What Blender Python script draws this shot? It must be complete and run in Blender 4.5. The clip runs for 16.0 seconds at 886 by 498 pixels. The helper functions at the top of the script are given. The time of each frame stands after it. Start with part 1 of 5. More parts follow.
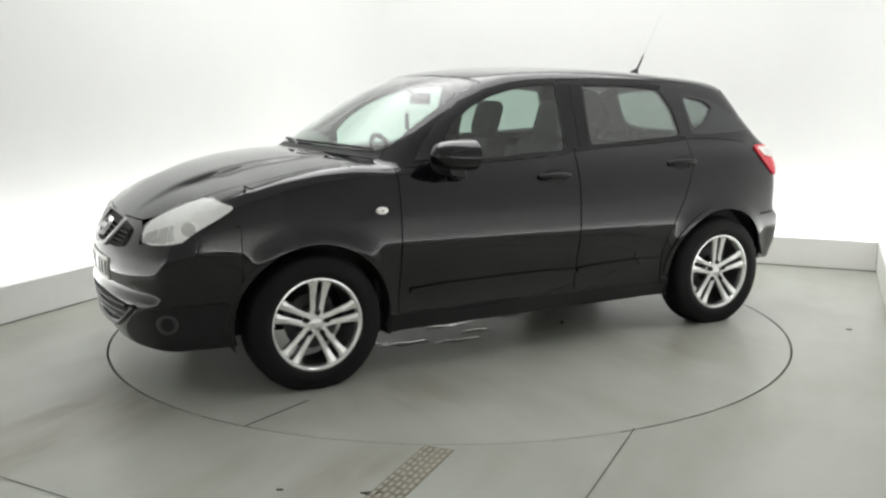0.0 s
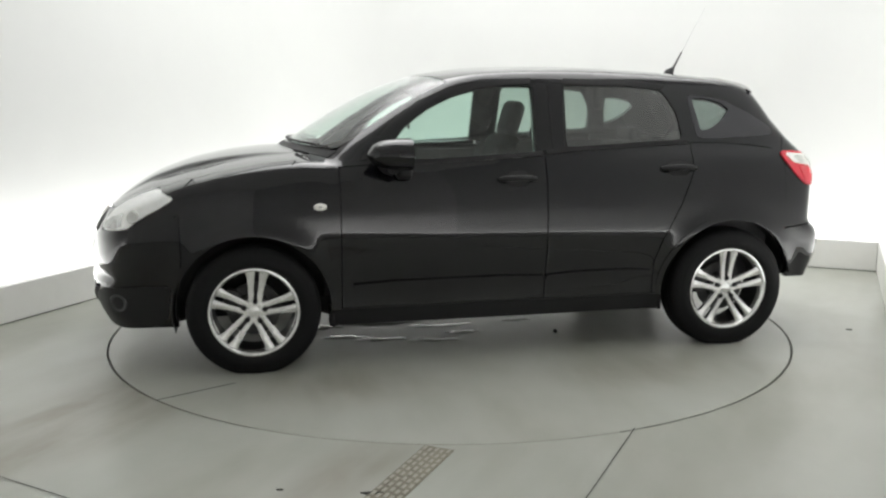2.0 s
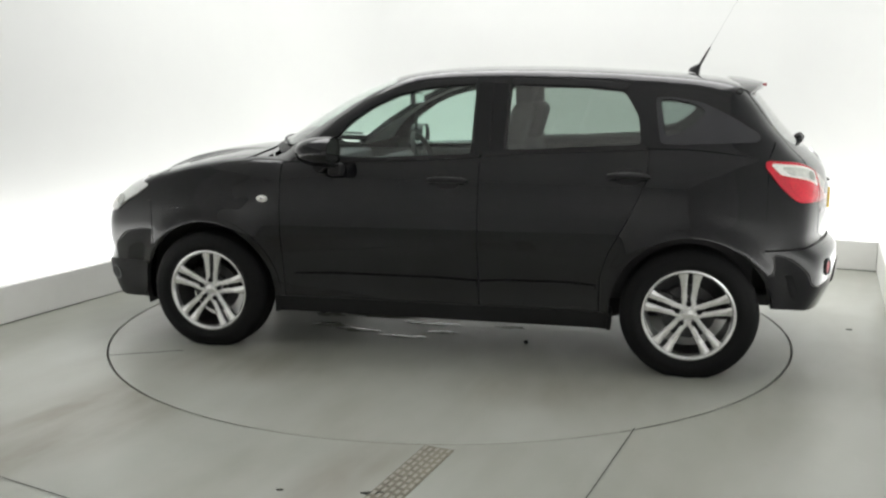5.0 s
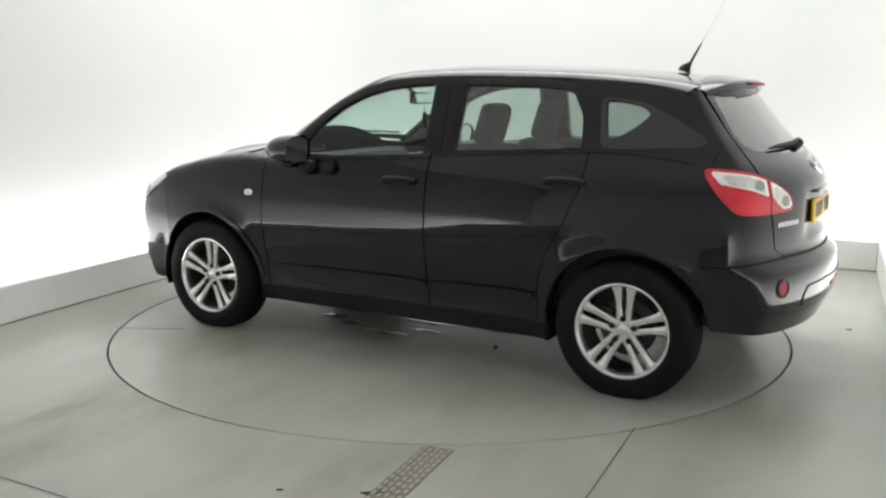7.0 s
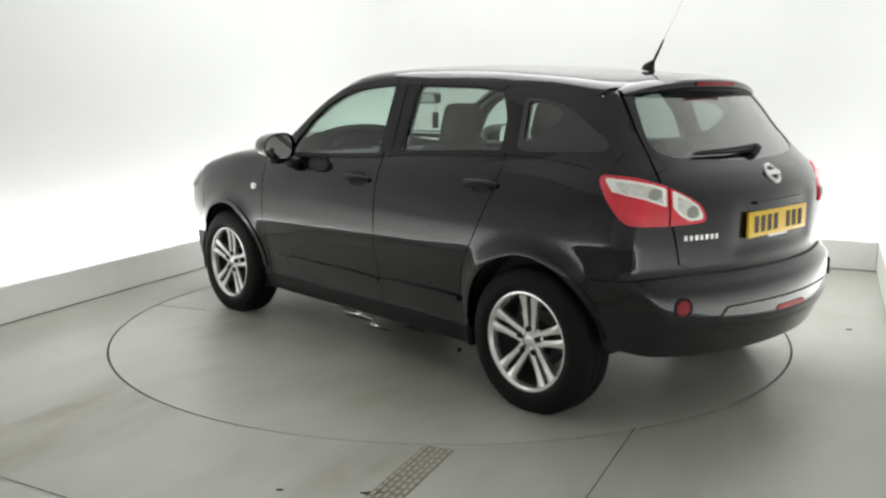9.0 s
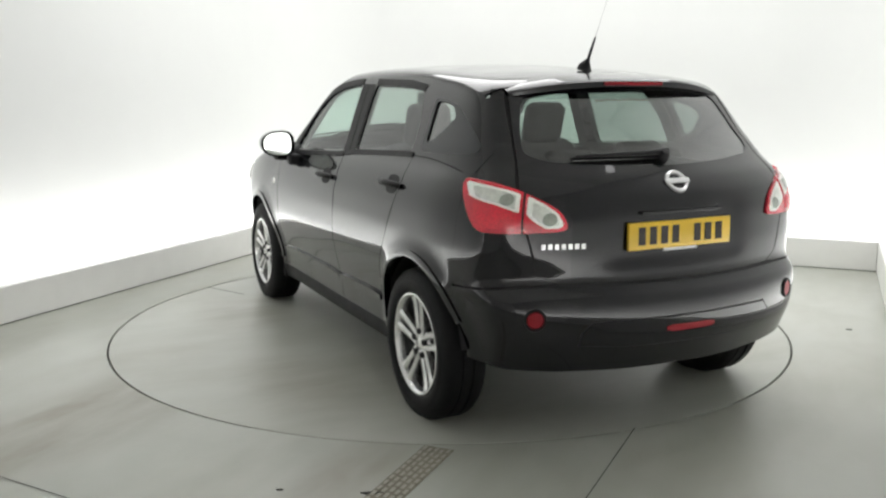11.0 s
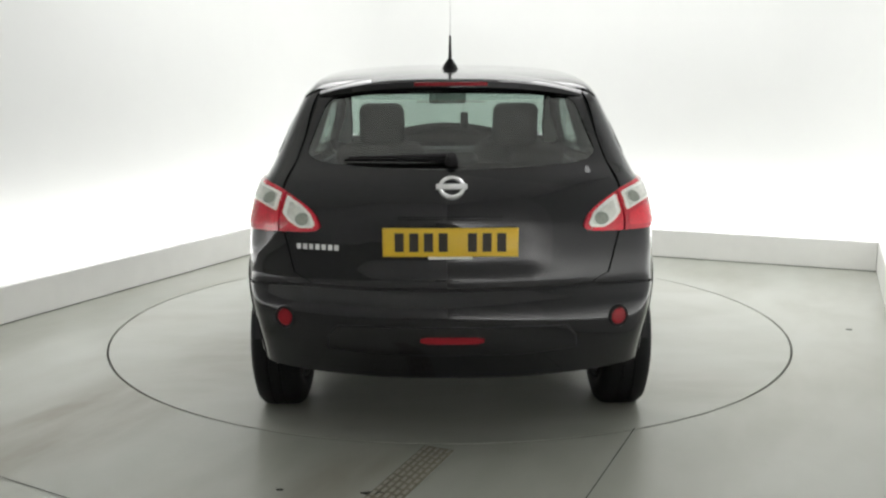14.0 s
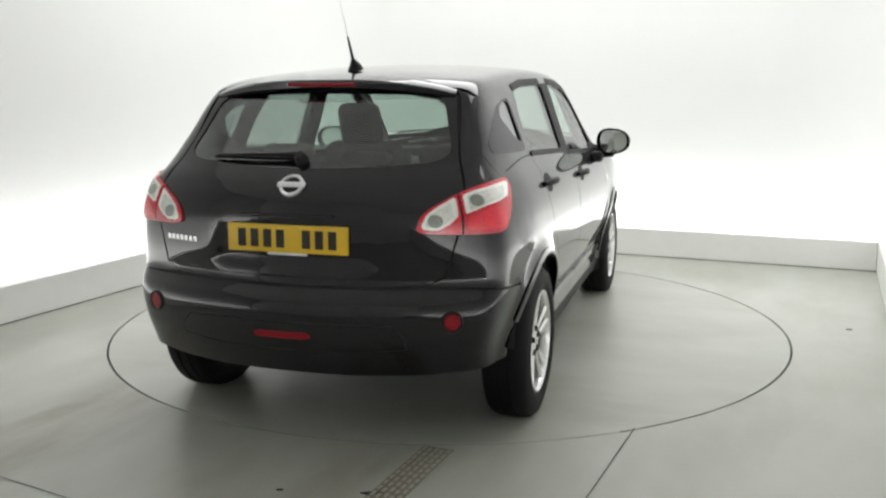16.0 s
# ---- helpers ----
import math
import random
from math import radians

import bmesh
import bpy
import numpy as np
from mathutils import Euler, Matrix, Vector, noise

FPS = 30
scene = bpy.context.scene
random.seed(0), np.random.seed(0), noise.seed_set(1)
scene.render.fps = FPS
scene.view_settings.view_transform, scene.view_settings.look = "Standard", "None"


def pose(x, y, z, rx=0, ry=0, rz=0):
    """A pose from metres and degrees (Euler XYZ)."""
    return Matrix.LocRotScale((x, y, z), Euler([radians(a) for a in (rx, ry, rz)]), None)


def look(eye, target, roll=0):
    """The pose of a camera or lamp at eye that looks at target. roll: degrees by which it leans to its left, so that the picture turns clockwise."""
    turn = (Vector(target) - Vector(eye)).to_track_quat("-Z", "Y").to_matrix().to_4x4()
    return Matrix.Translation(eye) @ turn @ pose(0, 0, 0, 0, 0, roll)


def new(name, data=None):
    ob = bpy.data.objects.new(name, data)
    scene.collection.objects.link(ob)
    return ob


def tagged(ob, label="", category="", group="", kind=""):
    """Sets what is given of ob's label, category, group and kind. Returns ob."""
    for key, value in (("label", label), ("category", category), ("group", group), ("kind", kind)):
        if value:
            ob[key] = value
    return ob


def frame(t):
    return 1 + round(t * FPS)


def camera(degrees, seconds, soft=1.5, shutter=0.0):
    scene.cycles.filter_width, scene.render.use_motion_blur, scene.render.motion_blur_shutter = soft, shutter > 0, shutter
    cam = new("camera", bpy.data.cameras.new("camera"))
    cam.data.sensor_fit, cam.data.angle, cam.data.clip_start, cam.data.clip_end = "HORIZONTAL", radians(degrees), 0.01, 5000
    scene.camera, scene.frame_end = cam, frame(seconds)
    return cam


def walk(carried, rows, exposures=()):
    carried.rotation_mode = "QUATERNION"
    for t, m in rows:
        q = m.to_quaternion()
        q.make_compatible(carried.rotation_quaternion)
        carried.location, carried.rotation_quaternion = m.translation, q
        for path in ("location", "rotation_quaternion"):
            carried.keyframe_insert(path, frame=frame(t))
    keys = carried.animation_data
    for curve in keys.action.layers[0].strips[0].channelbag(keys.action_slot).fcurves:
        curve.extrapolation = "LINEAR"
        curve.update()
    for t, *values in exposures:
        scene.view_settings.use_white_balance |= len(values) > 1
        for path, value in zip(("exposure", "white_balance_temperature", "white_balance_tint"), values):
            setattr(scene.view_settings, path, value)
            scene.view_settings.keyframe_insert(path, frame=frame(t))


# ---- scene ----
cam = camera(52.67, 16.0, soft=2.4)
EYE = Vector((0.0, -5.5275, 1.4387))
YAW, PITCH = radians(-0.362), radians(-10.073)
AIM = Vector((math.sin(YAW) * math.cos(PITCH), math.cos(YAW) * math.cos(PITCH), math.sin(PITCH)))
STAND = look(EYE, EYE + AIM, -0.204)
walk(cam, [(0.0, STAND), (16.0, STAND)])

# ---- world, lamps ----
ROOM = Matrix.Rotation(radians(-23.0), 4, "Z")      # the studio stands askew to the camera
LEFT, RIGHT, BACK, FRONT = -2.52, 2.557, 2.69, -7.2  # inner faces of the kerbs, in the room's own axes
KERB_H, KERB_T, TROUGH = 0.24, 0.07, 0.42
CEIL = 3.9

world = bpy.data.worlds.new("world")
world.use_nodes = True
world.node_tree.nodes["Background"].inputs[0].default_value = (0.9, 0.95, 1.0, 1)
world.node_tree.nodes["Background"].inputs[1].default_value = 0.05
scene.world = world


def strip_lamp(name, u0, v0, u1, v1, z, width, power, tilt_u, tilt_v, tint=(1.0, 0.992, 0.988)):
    """A long lamp from (u0, v0) to (u1, v1) in the room's axes that shines up and along (tilt_u, tilt_v)."""
    data = bpy.data.lights.new(name, "AREA")
    data.shape, data.size, data.size_y = "RECTANGLE", math.hypot(u1 - u0, v1 - v0), width
    data.energy, data.color = power, tint
    ob = new(name, data)
    along = Vector((u1 - u0, v1 - v0, 0)).normalized()
    out = Vector((tilt_u, tilt_v, 1.0)).normalized()
    z_axis = -out
    y_axis = z_axis.cross(along)
    m = Matrix((along, y_axis, z_axis)).transposed().to_4x4()
    m.translation = ((u0 + u1) / 2, (v0 + v1) / 2, z)
    ob.matrix_world = ROOM @ m
    return ob


def ceiling_lamp(name, u, v, su, sv, power):
    data = bpy.data.lights.new(name, "AREA")
    data.shape, data.size, data.size_y = "RECTANGLE", su, sv
    data.energy, data.color = power, (1.0, 0.996, 0.996)
    ob = new(name, data)
    ob.matrix_world = ROOM @ pose(u, v, CEIL - 0.06)
    return ob

strip_lamp("kerb_lamp", LEFT - 0.20, -6.8, LEFT - 0.20, BACK, 0.10, 0.12, 74, -0.8, 0)
strip_lamp("kerb_lamp", LEFT, BACK + 0.20, RIGHT, BACK + 0.20, 0.10, 0.12, 40, 0, 0.8)
strip_lamp("kerb_lamp", RIGHT + 0.20, -6.8, RIGHT + 0.20, BACK, 0.10, 0.12, 69, 0.8, 0)
ceiling_lamp("ceiling_softbox", 0.0, 1.0, 4.8, 3.3, 168)

from mathutils.geometry import delaunay_2d_cdt

# ---- materials ----
def material(name, colour=(0.5, 0.5, 0.5), rough=0.5, metal=0.0, coat=0.0, coat_rough=0.03, grain=0.0, scale=40.0, bump=0.0, spread=0.0, specular=0.5):
    """A surface with its colour and roughness broken up at two scales."""
    m = bpy.data.materials.new(name)
    m.use_nodes = True
    t = m.node_tree
    b = t.nodes["Principled BSDF"]
    b.inputs["Base Color"].default_value = (*colour, 1)
    b.inputs["Roughness"].default_value = rough
    b.inputs["Metallic"].default_value = metal
    b.inputs["Coat Weight"].default_value = coat
    b.inputs["Coat Roughness"].default_value = coat_rough
    b.inputs["Specular IOR Level"].default_value = specular
    if grain or bump or spread:
        where = t.nodes.new("ShaderNodeTexCoord")
        fine = t.nodes.new("ShaderNodeTexNoise")
        fine.inputs["Scale"].default_value, fine.inputs["Detail"].default_value = scale, 6
        broad = t.nodes.new("ShaderNodeTexNoise")
        broad.inputs["Scale"].default_value, broad.inputs["Detail"].default_value = scale / 14, 4
        t.links.new(where.outputs["Object"], fine.inputs["Vector"])
        t.links.new(where.outputs["Object"], broad.inputs["Vector"])
        both = t.nodes.new("ShaderNodeMix")
        both.data_type = "FLOAT"
        both.inputs[0].default_value = 0.5
        t.links.new(fine.outputs["Fac"], both.inputs[2])
        t.links.new(broad.outputs["Fac"], both.inputs[3])
        ramp = t.nodes.new("ShaderNodeMapRange")
        ramp.inputs[1].default_value, ramp.inputs[2].default_value = 0.3, 0.7
        ramp.inputs[3].default_value, ramp.inputs[4].default_value = 1 - grain, 1 + grain
        t.links.new(both.outputs[0], ramp.inputs[0])
        tint = t.nodes.new("ShaderNodeMix")
        tint.data_type, tint.blend_type = "RGBA", "MULTIPLY"
        tint.inputs[0].default_value = 1.0
        tint.inputs[6].default_value = (*colour, 1)
        t.links.new(ramp.outputs[0], tint.inputs[7])
        t.links.new(tint.outputs[2], b.inputs["Base Color"])
        if spread:
            r = t.nodes.new("ShaderNodeMapRange")
            r.inputs[1].default_value, r.inputs[2].default_value = 0.3, 0.7
            r.inputs[3].default_value, r.inputs[4].default_value = rough - spread, rough + spread
            t.links.new(both.outputs[0], r.inputs[0])
            t.links.new(r.outputs[0], b.inputs["Roughness"])
        if bump:
            u = t.nodes.new("ShaderNodeBump")
            u.inputs["Strength"].default_value, u.inputs["Distance"].default_value = bump, 0.003
            t.links.new(fine.outputs["Fac"], u.inputs["Height"])
            t.links.new(u.outputs[0], b.inputs["Normal"])
    return m


def glass_material(name, tint, gloss_rough=0.0, least=0.08, fall=5.0):
    """A thin pane: it lets light through with a tint and mirrors at flat angles."""
    m = bpy.data.materials.new(name)
    m.use_nodes = True
    t = m.node_tree
    t.nodes.remove(t.nodes["Principled BSDF"])
    clear = t.nodes.new("ShaderNodeBsdfTransparent")
    clear.inputs[0].default_value = (*tint, 1)
    shine = t.nodes.new("ShaderNodeBsdfGlossy")
    shine.inputs[0].default_value = (1, 1, 1, 1)
    shine.inputs["Roughness"].default_value = gloss_rough
    face = t.nodes.new("ShaderNodeLayerWeight")
    face.inputs[0].default_value = 0.5
    power = t.nodes.new("ShaderNodeMath")
    power.operation, power.inputs[1].default_value = "POWER", fall
    fres = t.nodes.new("ShaderNodeMath")
    fres.operation, fres.inputs[1].default_value, fres.inputs[2].default_value = "MULTIPLY_ADD", 1 - least, least
    t.links.new(face.outputs["Facing"], power.inputs[0])
    t.links.new(power.outputs[0], fres.inputs[0])
    mix = t.nodes.new("ShaderNodeMixShader")
    t.links.new(fres.outputs[0], mix.inputs[0])
    t.links.new(clear.outputs[0], mix.inputs[1])
    t.links.new(shine.outputs[0], mix.inputs[2])
    t.links.new(mix.outputs[0], t.nodes["Material Output"].inputs[0])
    return m


def floor_material(name, smears=()):
    """Worn grey-green floor paint on concrete: clouding, tyre stains, fine scuffs and a patchy sheen."""
    m = bpy.data.materials.new(name)
    m.use_nodes = True
    t = m.node_tree
    b = t.nodes["Principled BSDF"]
    where = t.nodes.new("ShaderNodeTexCoord")

    def noise_at(scale, detail, distortion=0.0, stretch=(1, 1, 1)):
        n = t.nodes.new("ShaderNodeTexNoise")
        n.inputs["Scale"].default_value, n.inputs["Detail"].default_value = scale, detail
        n.inputs["Distortion"].default_value = distortion
        s = t.nodes.new("ShaderNodeMapping")
        s.inputs["Scale"].default_value = stretch
        t.links.new(where.outputs["Object"], s.inputs["Vector"])
        t.links.new(s.outputs[0], n.inputs["Vector"])
        return n.outputs["Fac"]

    def span(value, a, b2, c, d):
        r = t.nodes.new("ShaderNodeMapRange")
        r.interpolation_type = "SMOOTHSTEP"
        for i, v in enumerate((a, b2, c, d)):
            r.inputs[1 + i].default_value = v
        t.links.new(value, r.inputs[0])
        return r.outputs[0]

    def blend(fac, a, c):
        x = t.nodes.new("ShaderNodeMix")
        x.data_type = "RGBA"
        for socket, v in ((x.inputs[0], fac), (x.inputs[6], a), (x.inputs[7], c)):
            if isinstance(v, tuple):
                socket.default_value = (*v, 1)
            else:
                t.links.new(v, socket)
        return x.outputs[2]

    clouds = span(noise_at(0.7, 3, 0.6), 0.25, 0.75, 0, 1)
    base = blend(clouds, (0.375, 0.392, 0.348), (0.435, 0.447, 0.405))
    stains = span(noise_at(1.5, 4, 0.3, (1.0, 0.5, 1)), 0.28, 0.78, 0, 0.62)
    base = blend(stains, base, (0.27, 0.268, 0.215))
    for x, y, half_x, half_y, amount in smears:
        at = t.nodes.new("ShaderNodeMapping")
        at.inputs["Location"].default_value = (-x / half_x, -y / half_y, 0)
        at.inputs["Scale"].default_value = (1 / half_x, 1 / half_y, 0)
        far = t.nodes.new("ShaderNodeVectorMath")
        far.operation = "LENGTH"
        t.links.new(where.outputs["Object"], at.inputs["Vector"])
        t.links.new(at.outputs[0], far.inputs[0])
        body = t.nodes.new("ShaderNodeMath")
        body.operation = "MULTIPLY"
        t.links.new(span(far.outputs["Value"], 0.2, 1.0, amount, 0.0), body.inputs[0])
        t.links.new(span(noise_at(3.2, 8, 0.4, (1.6, 0.5, 1)), 0.25, 0.75, 0.2, 1.0), body.inputs[1])
        base = blend(body.outputs[0], base, (0.21, 0.185, 0.135))
    scuffs = span(noise_at(6, 5, 0.2, (1, 0.35, 1)), 0.25, 0.85, 0, 0.30)
    base = blend(scuffs, base, (0.49, 0.50, 0.46))
    b.inputs["Specular IOR Level"].default_value = 0.5
    t.links.new(base, b.inputs["Base Color"])
    t.links.new(span(noise_at(2.3, 3, 0.3), 0.2, 0.8, 0.29, 0.38), b.inputs["Roughness"])
    u = t.nodes.new("ShaderNodeBump")
    u.inputs["Strength"].default_value, u.inputs["Distance"].default_value = 0.08, 0.004
    t.links.new(noise_at(28, 4), u.inputs["Height"])
    t.links.new(u.outputs[0], b.inputs["Normal"])
    return m


PAINT = material("black_paint", (0.0028, 0.0028, 0.0046), 0.30, 0.0, 1.0, 0.010, grain=0.2, scale=600, specular=0.06)
PAINT.node_tree.nodes["Principled BSDF"].inputs["Coat IOR"].default_value = 1.48
SEAM = material("seam_black", (0.004, 0.004, 0.005), 0.6)
PLASTIC = material("black_plastic", (0.009, 0.009, 0.010), 0.5, grain=0.2, scale=220, bump=0.15, spread=0.06, specular=0.3)
SATIN = material("satin_trim", (0.035, 0.035, 0.040), 0.34, grain=0.12, scale=160, spread=0.05)
RUBBER = material("tyre_rubber", (0.0045, 0.0045, 0.005), 0.66, grain=0.25, scale=60, bump=0.2, spread=0.08, specular=0.22)
ALLOY = material("silver_alloy", (0.78, 0.78, 0.78), 0.22, 0.8, 0.6, 0.08, grain=0.05, scale=120, spread=0.05)
DARK_METAL = material("brake_steel", (0.05, 0.05, 0.05), 0.45, 0.6, grain=0.3, scale=60)
CHROME = material("chrome", (0.80, 0.80, 0.81), 0.22, 0.55, grain=0.04, scale=80)
MIRROR = material("mirror_glass", (0.80, 0.84, 0.82), 0.02, 1.0)
RED_LENS = material("red_lens", (0.68, 0.010, 0.034), 0.12, 0.0, 1.0, 0.02, grain=0.30, scale=90)
BRIGHT_RED = material("bright_red_lens", (0.78, 0.014, 0.040), 0.08, 0.0, 1.0, 0.02, grain=0.30, scale=120)
TAIL_BOWL = material("tail_bowl", (0.76, 0.76, 0.71), 0.22, 0.2, 1.0, 0.02, grain=0.25, scale=70)
BULB = material("bulb_grey", (0.30, 0.32, 0.28), 0.15, 0.2, 1.0, 0.02, grain=0.3, scale=90)
DEEP_RED = material("deep_red_lens", (0.26, 0.005, 0.012), 0.4, 0.0, 0.0, 0.03, grain=0.15, scale=150, specular=0.25)
CLEAR_LENS = material("clear_lens", (0.93, 0.92, 0.88), 0.14, 0.05, 1.0, 0.015, grain=0.22, scale=110)
LAMP_BOWL = material("lamp_reflector", (0.62, 0.62, 0.61), 0.25, 0.4, grain=0.3, scale=70)
HEAD_BOWL = material("headlamp_bowl", (0.97, 0.97, 0.96), 0.3, 0.25, grain=0.12, scale=42)
HEAD_LENS = glass_material("headlamp_cover", (0.98, 0.985, 0.985), 0.0, 0.06)
PLATE_YELLOW = material("plate_yellow", (0.74, 0.48, 0.022), 0.34, grain=0.06, scale=200, coat=0.3)
PLATE_WHITE = material("plate_white", (0.78, 0.78, 0.74), 0.34, grain=0.05, scale=200, coat=0.3)
INK = material("plate_ink", (0.02, 0.014, 0.008), 0.45)
CLOTH = material("seat_cloth", (0.036, 0.036, 0.039), 0.9, grain=0.35, scale=260, bump=0.35)
TRIM = material("cabin_trim", (0.035, 0.035, 0.037), 0.75, grain=0.2, scale=160, bump=0.2)
LINING = material("roof_lining", (0.40, 0.41, 0.40), 0.9, grain=0.08, scale=180)
PANE = glass_material("car_glass", (0.70, 0.83, 0.77), 0.09, 0.07)
PANE_SCREEN = glass_material("screen_glass", (0.74, 0.86, 0.80), 0.25, 0.07, 4.2)
PANE_REAR = glass_material("rear_glass", (0.43, 0.50, 0.47), 0.06, 0.09, 3.0)
WET = material("wet_film", (0.24, 0.245, 0.21), 0.15, grain=0.2, scale=20)
PALE_FILL = material("packed_dirt", (0.29, 0.29, 0.25), 0.8, grain=0.35, scale=30)
GAP_DUST = material("gap_dust", (0.055, 0.054, 0.047), 0.9, grain=0.4, scale=25)
PANE_DARK = glass_material("tinted_glass", (0.54, 0.62, 0.58), 0.0, 0.12)
FLOOR = floor_material("floor_paint", ((-0.85, -2.30, 0.50, 1.2, 0.9), (0.55, -2.2, 0.24, 0.8, 0.7)))
DECK = floor_material("deck_paint", ((0.85, 1.15, 0.7, 0.4, 0.55), (-0.75, 1.25, 0.8, 0.35, 0.5), (-1.2, -1.0, 0.45, 0.7, 0.45)))
WALL = material("white_wall", (0.692, 0.702, 0.688), 0.65, grain=0.012, scale=5, spread=0.04)
KERB = material("kerb_paint", (0.80, 0.80, 0.77), 0.5, grain=0.035, scale=9, bump=0.05, spread=0.06)
CEILING = material("ceiling_grey", (0.70, 0.70, 0.69), 0.85, grain=0.05, scale=4)
PALE_WALL = material("pale_wall", (0.84, 0.84, 0.83), 0.85, grain=0.1, scale=6)
GROOVE = material("floor_gap", (0.03, 0.03, 0.026), 0.8, grain=0.3, scale=30)
GRATE_DIRT = material("grate_dirt", (0.21, 0.195, 0.150), 0.8, grain=0.4, scale=40, bump=0.3)
METAL_GRATE = material("worn_plate", (0.33, 0.32, 0.27), 0.6, 0.1, grain=0.3, scale=30, bump=0.3, spread=0.1)

# ---- making meshes ----
def mesh_object(name, verts, faces, mat, parent=None, label="", normals=None, smooth=True):
    me = bpy.data.meshes.new(name)
    me.from_pydata([tuple(v) for v in verts], [], [tuple(f) for f in faces])
    me.materials.append(mat)
    if smooth:
        me.shade_smooth()
    if normals is not None:
        me.normals_split_custom_set_from_vertices([tuple(n) for n in normals])
    me.update()
    ob = new(name, me)
    if parent is not None:
        ob.parent = parent
    if label:
        ob["label"] = label
    return ob


def part(name, bm, mat, parent, label="", smooth=True, angle=40):
    me = bpy.data.meshes.new(name)
    bmesh.ops.recalc_face_normals(bm, faces=bm.faces)
    if smooth:
        for e in bm.edges:
            e.smooth = len(e.link_faces) == 2 and e.calc_face_angle(0) < radians(angle)
    bm.to_mesh(me)
    bm.free()
    me.materials.append(mat)
    if smooth:
        for p in me.polygons:
            p.use_smooth = True
    ob = new(name, me)
    if parent is not None:
        ob.parent = parent
    if label:
        ob["label"] = label
    return ob


def add_box(bm, a, b, bevel=0.0, m=None, segments=2):
    """A box between two corners, with rounded edges, joined into bm."""
    a, b = Vector(a), Vector(b)
    got = bmesh.ops.create_cube(bm, size=1, matrix=Matrix.Translation((a + b) / 2) @ Matrix.Diagonal((*(b - a), 1)))["verts"]
    if bevel:
        edges = list({e for v in got for e in v.link_edges})
        made = bmesh.ops.bevel(bm, geom=edges, offset=bevel, segments=segments, affect="EDGES", profile=0.5)
        got = list({v for f in made["faces"] for v in f.verts} | {v for v in got if v.is_valid})
    if m is not None:
        bmesh.ops.transform(bm, verts=got, matrix=m)
    return got


def add_lathe(bm, pairs, m, steps=48, closed=False):
    """A turned body: (radius, height) pairs swung round the axis z of m."""
    rings = []
    for i in range(steps):
        a = 2 * math.pi * i / steps
        rings.append([bm.verts.new(m @ Vector((r * math.cos(a), r * math.sin(a), h))) for r, h in pairs])
    for i in range(steps):
        p, q = rings[i], rings[(i + 1) % steps]
        n = len(pairs)
        for j in range(n if closed else n - 1):
            k = (j + 1) % n
            bm.faces.new((p[j], q[j], q[k], p[k]))
    return rings


def add_tube(bm, path, radius, sides=10, radii=None):
    """A round bar along a path of points."""
    path = [Vector(p) for p in path]
    rings = []
    for i, p in enumerate(path):
        along = (path[min(i + 1, len(path) - 1)] - path[max(i - 1, 0)]).normalized()
        u = along.cross(Vector((0, 0, 1)) if abs(along.z) < 0.9 else Vector((1, 0, 0))).normalized()
        w = along.cross(u)
        r = radii[i] if radii else radius
        rings.append([bm.verts.new(p + (u * math.cos(a) + w * math.sin(a)) * r) for a in (2 * math.pi * k / sides for k in range(sides))])
    for p, q in zip(rings, rings[1:]):
        for k in range(sides):
            bm.faces.new((p[k], p[(k + 1) % sides], q[(k + 1) % sides], q[k]))
    bm.faces.new(rings[0])
    bm.faces.new(rings[-1][::-1])


def rounded(points, times=2):
    """Corners of a closed outline cut to curves."""
    p = np.array(points, float)
    for _ in range(times):
        q = np.roll(p, -1, 0)
        p = np.stack([0.78 * p + 0.22 * q, 0.22 * p + 0.78 * q], 1).reshape(-1, p.shape[1])
    return p


def softened(points, r):
    """Corners of a closed outline rounded over a fixed length."""
    p = np.array(points, float)
    out = []
    for a, b, c in zip(np.roll(p, 1, 0), p, np.roll(p, -1, 0)):
        u, w = a - b, c - b
        du, dw = np.linalg.norm(u), np.linalg.norm(w)
        s, e = b + u / du * min(r, 0.45 * du), b + w / dw * min(r, 0.45 * dw)
        out += [(1 - k) ** 2 * s + 2 * k * (1 - k) * b + k * k * e for k in (0, 0.25, 0.5, 0.75, 1)]
    return np.array(out)


def dense(p, step):
    out = []
    for a, b in zip(p, np.roll(p, -1, 0)):
        n = max(1, int(np.ceil(np.linalg.norm(b - a) / step)))
        out += [a + (b - a) * k / n for k in range(n)]
    return np.array(out)


def inside(pts, poly):
    x, y = pts[:, 0], pts[:, 1]
    got = np.zeros(len(pts), bool)
    for (ax, ay), (bx, by) in zip(poly, np.roll(poly, -1, 0)):
        if ay != by:
            got ^= ((ay > y) != (by > y)) & (x < (bx - ax) * (y - ay) / (by - ay) + ax)
    return got


TURN = 0.75
SLANT = math.sqrt(0.5)


def flat(view, p):
    """Points of space as a view sees them: side, top, screen, back, or round the tail or nose."""
    p = np.array(p, float).reshape(-1, 3)
    x, y, z = p.T
    if view == "side":
        return np.stack([x, z], 1)
    if view == "top":
        return np.stack([x, y], 1)
    if view == "screen":
        return np.stack([y, (z - x) * SLANT], 1)
    if view == "back":
        return np.stack([y, z], 1)
    if view == "tail":
        return np.stack([np.arctan2(y, -1.25 - x) * TURN, z], 1)
    return np.stack([np.arctan2(y, x - 1.25) * TURN, z], 1)


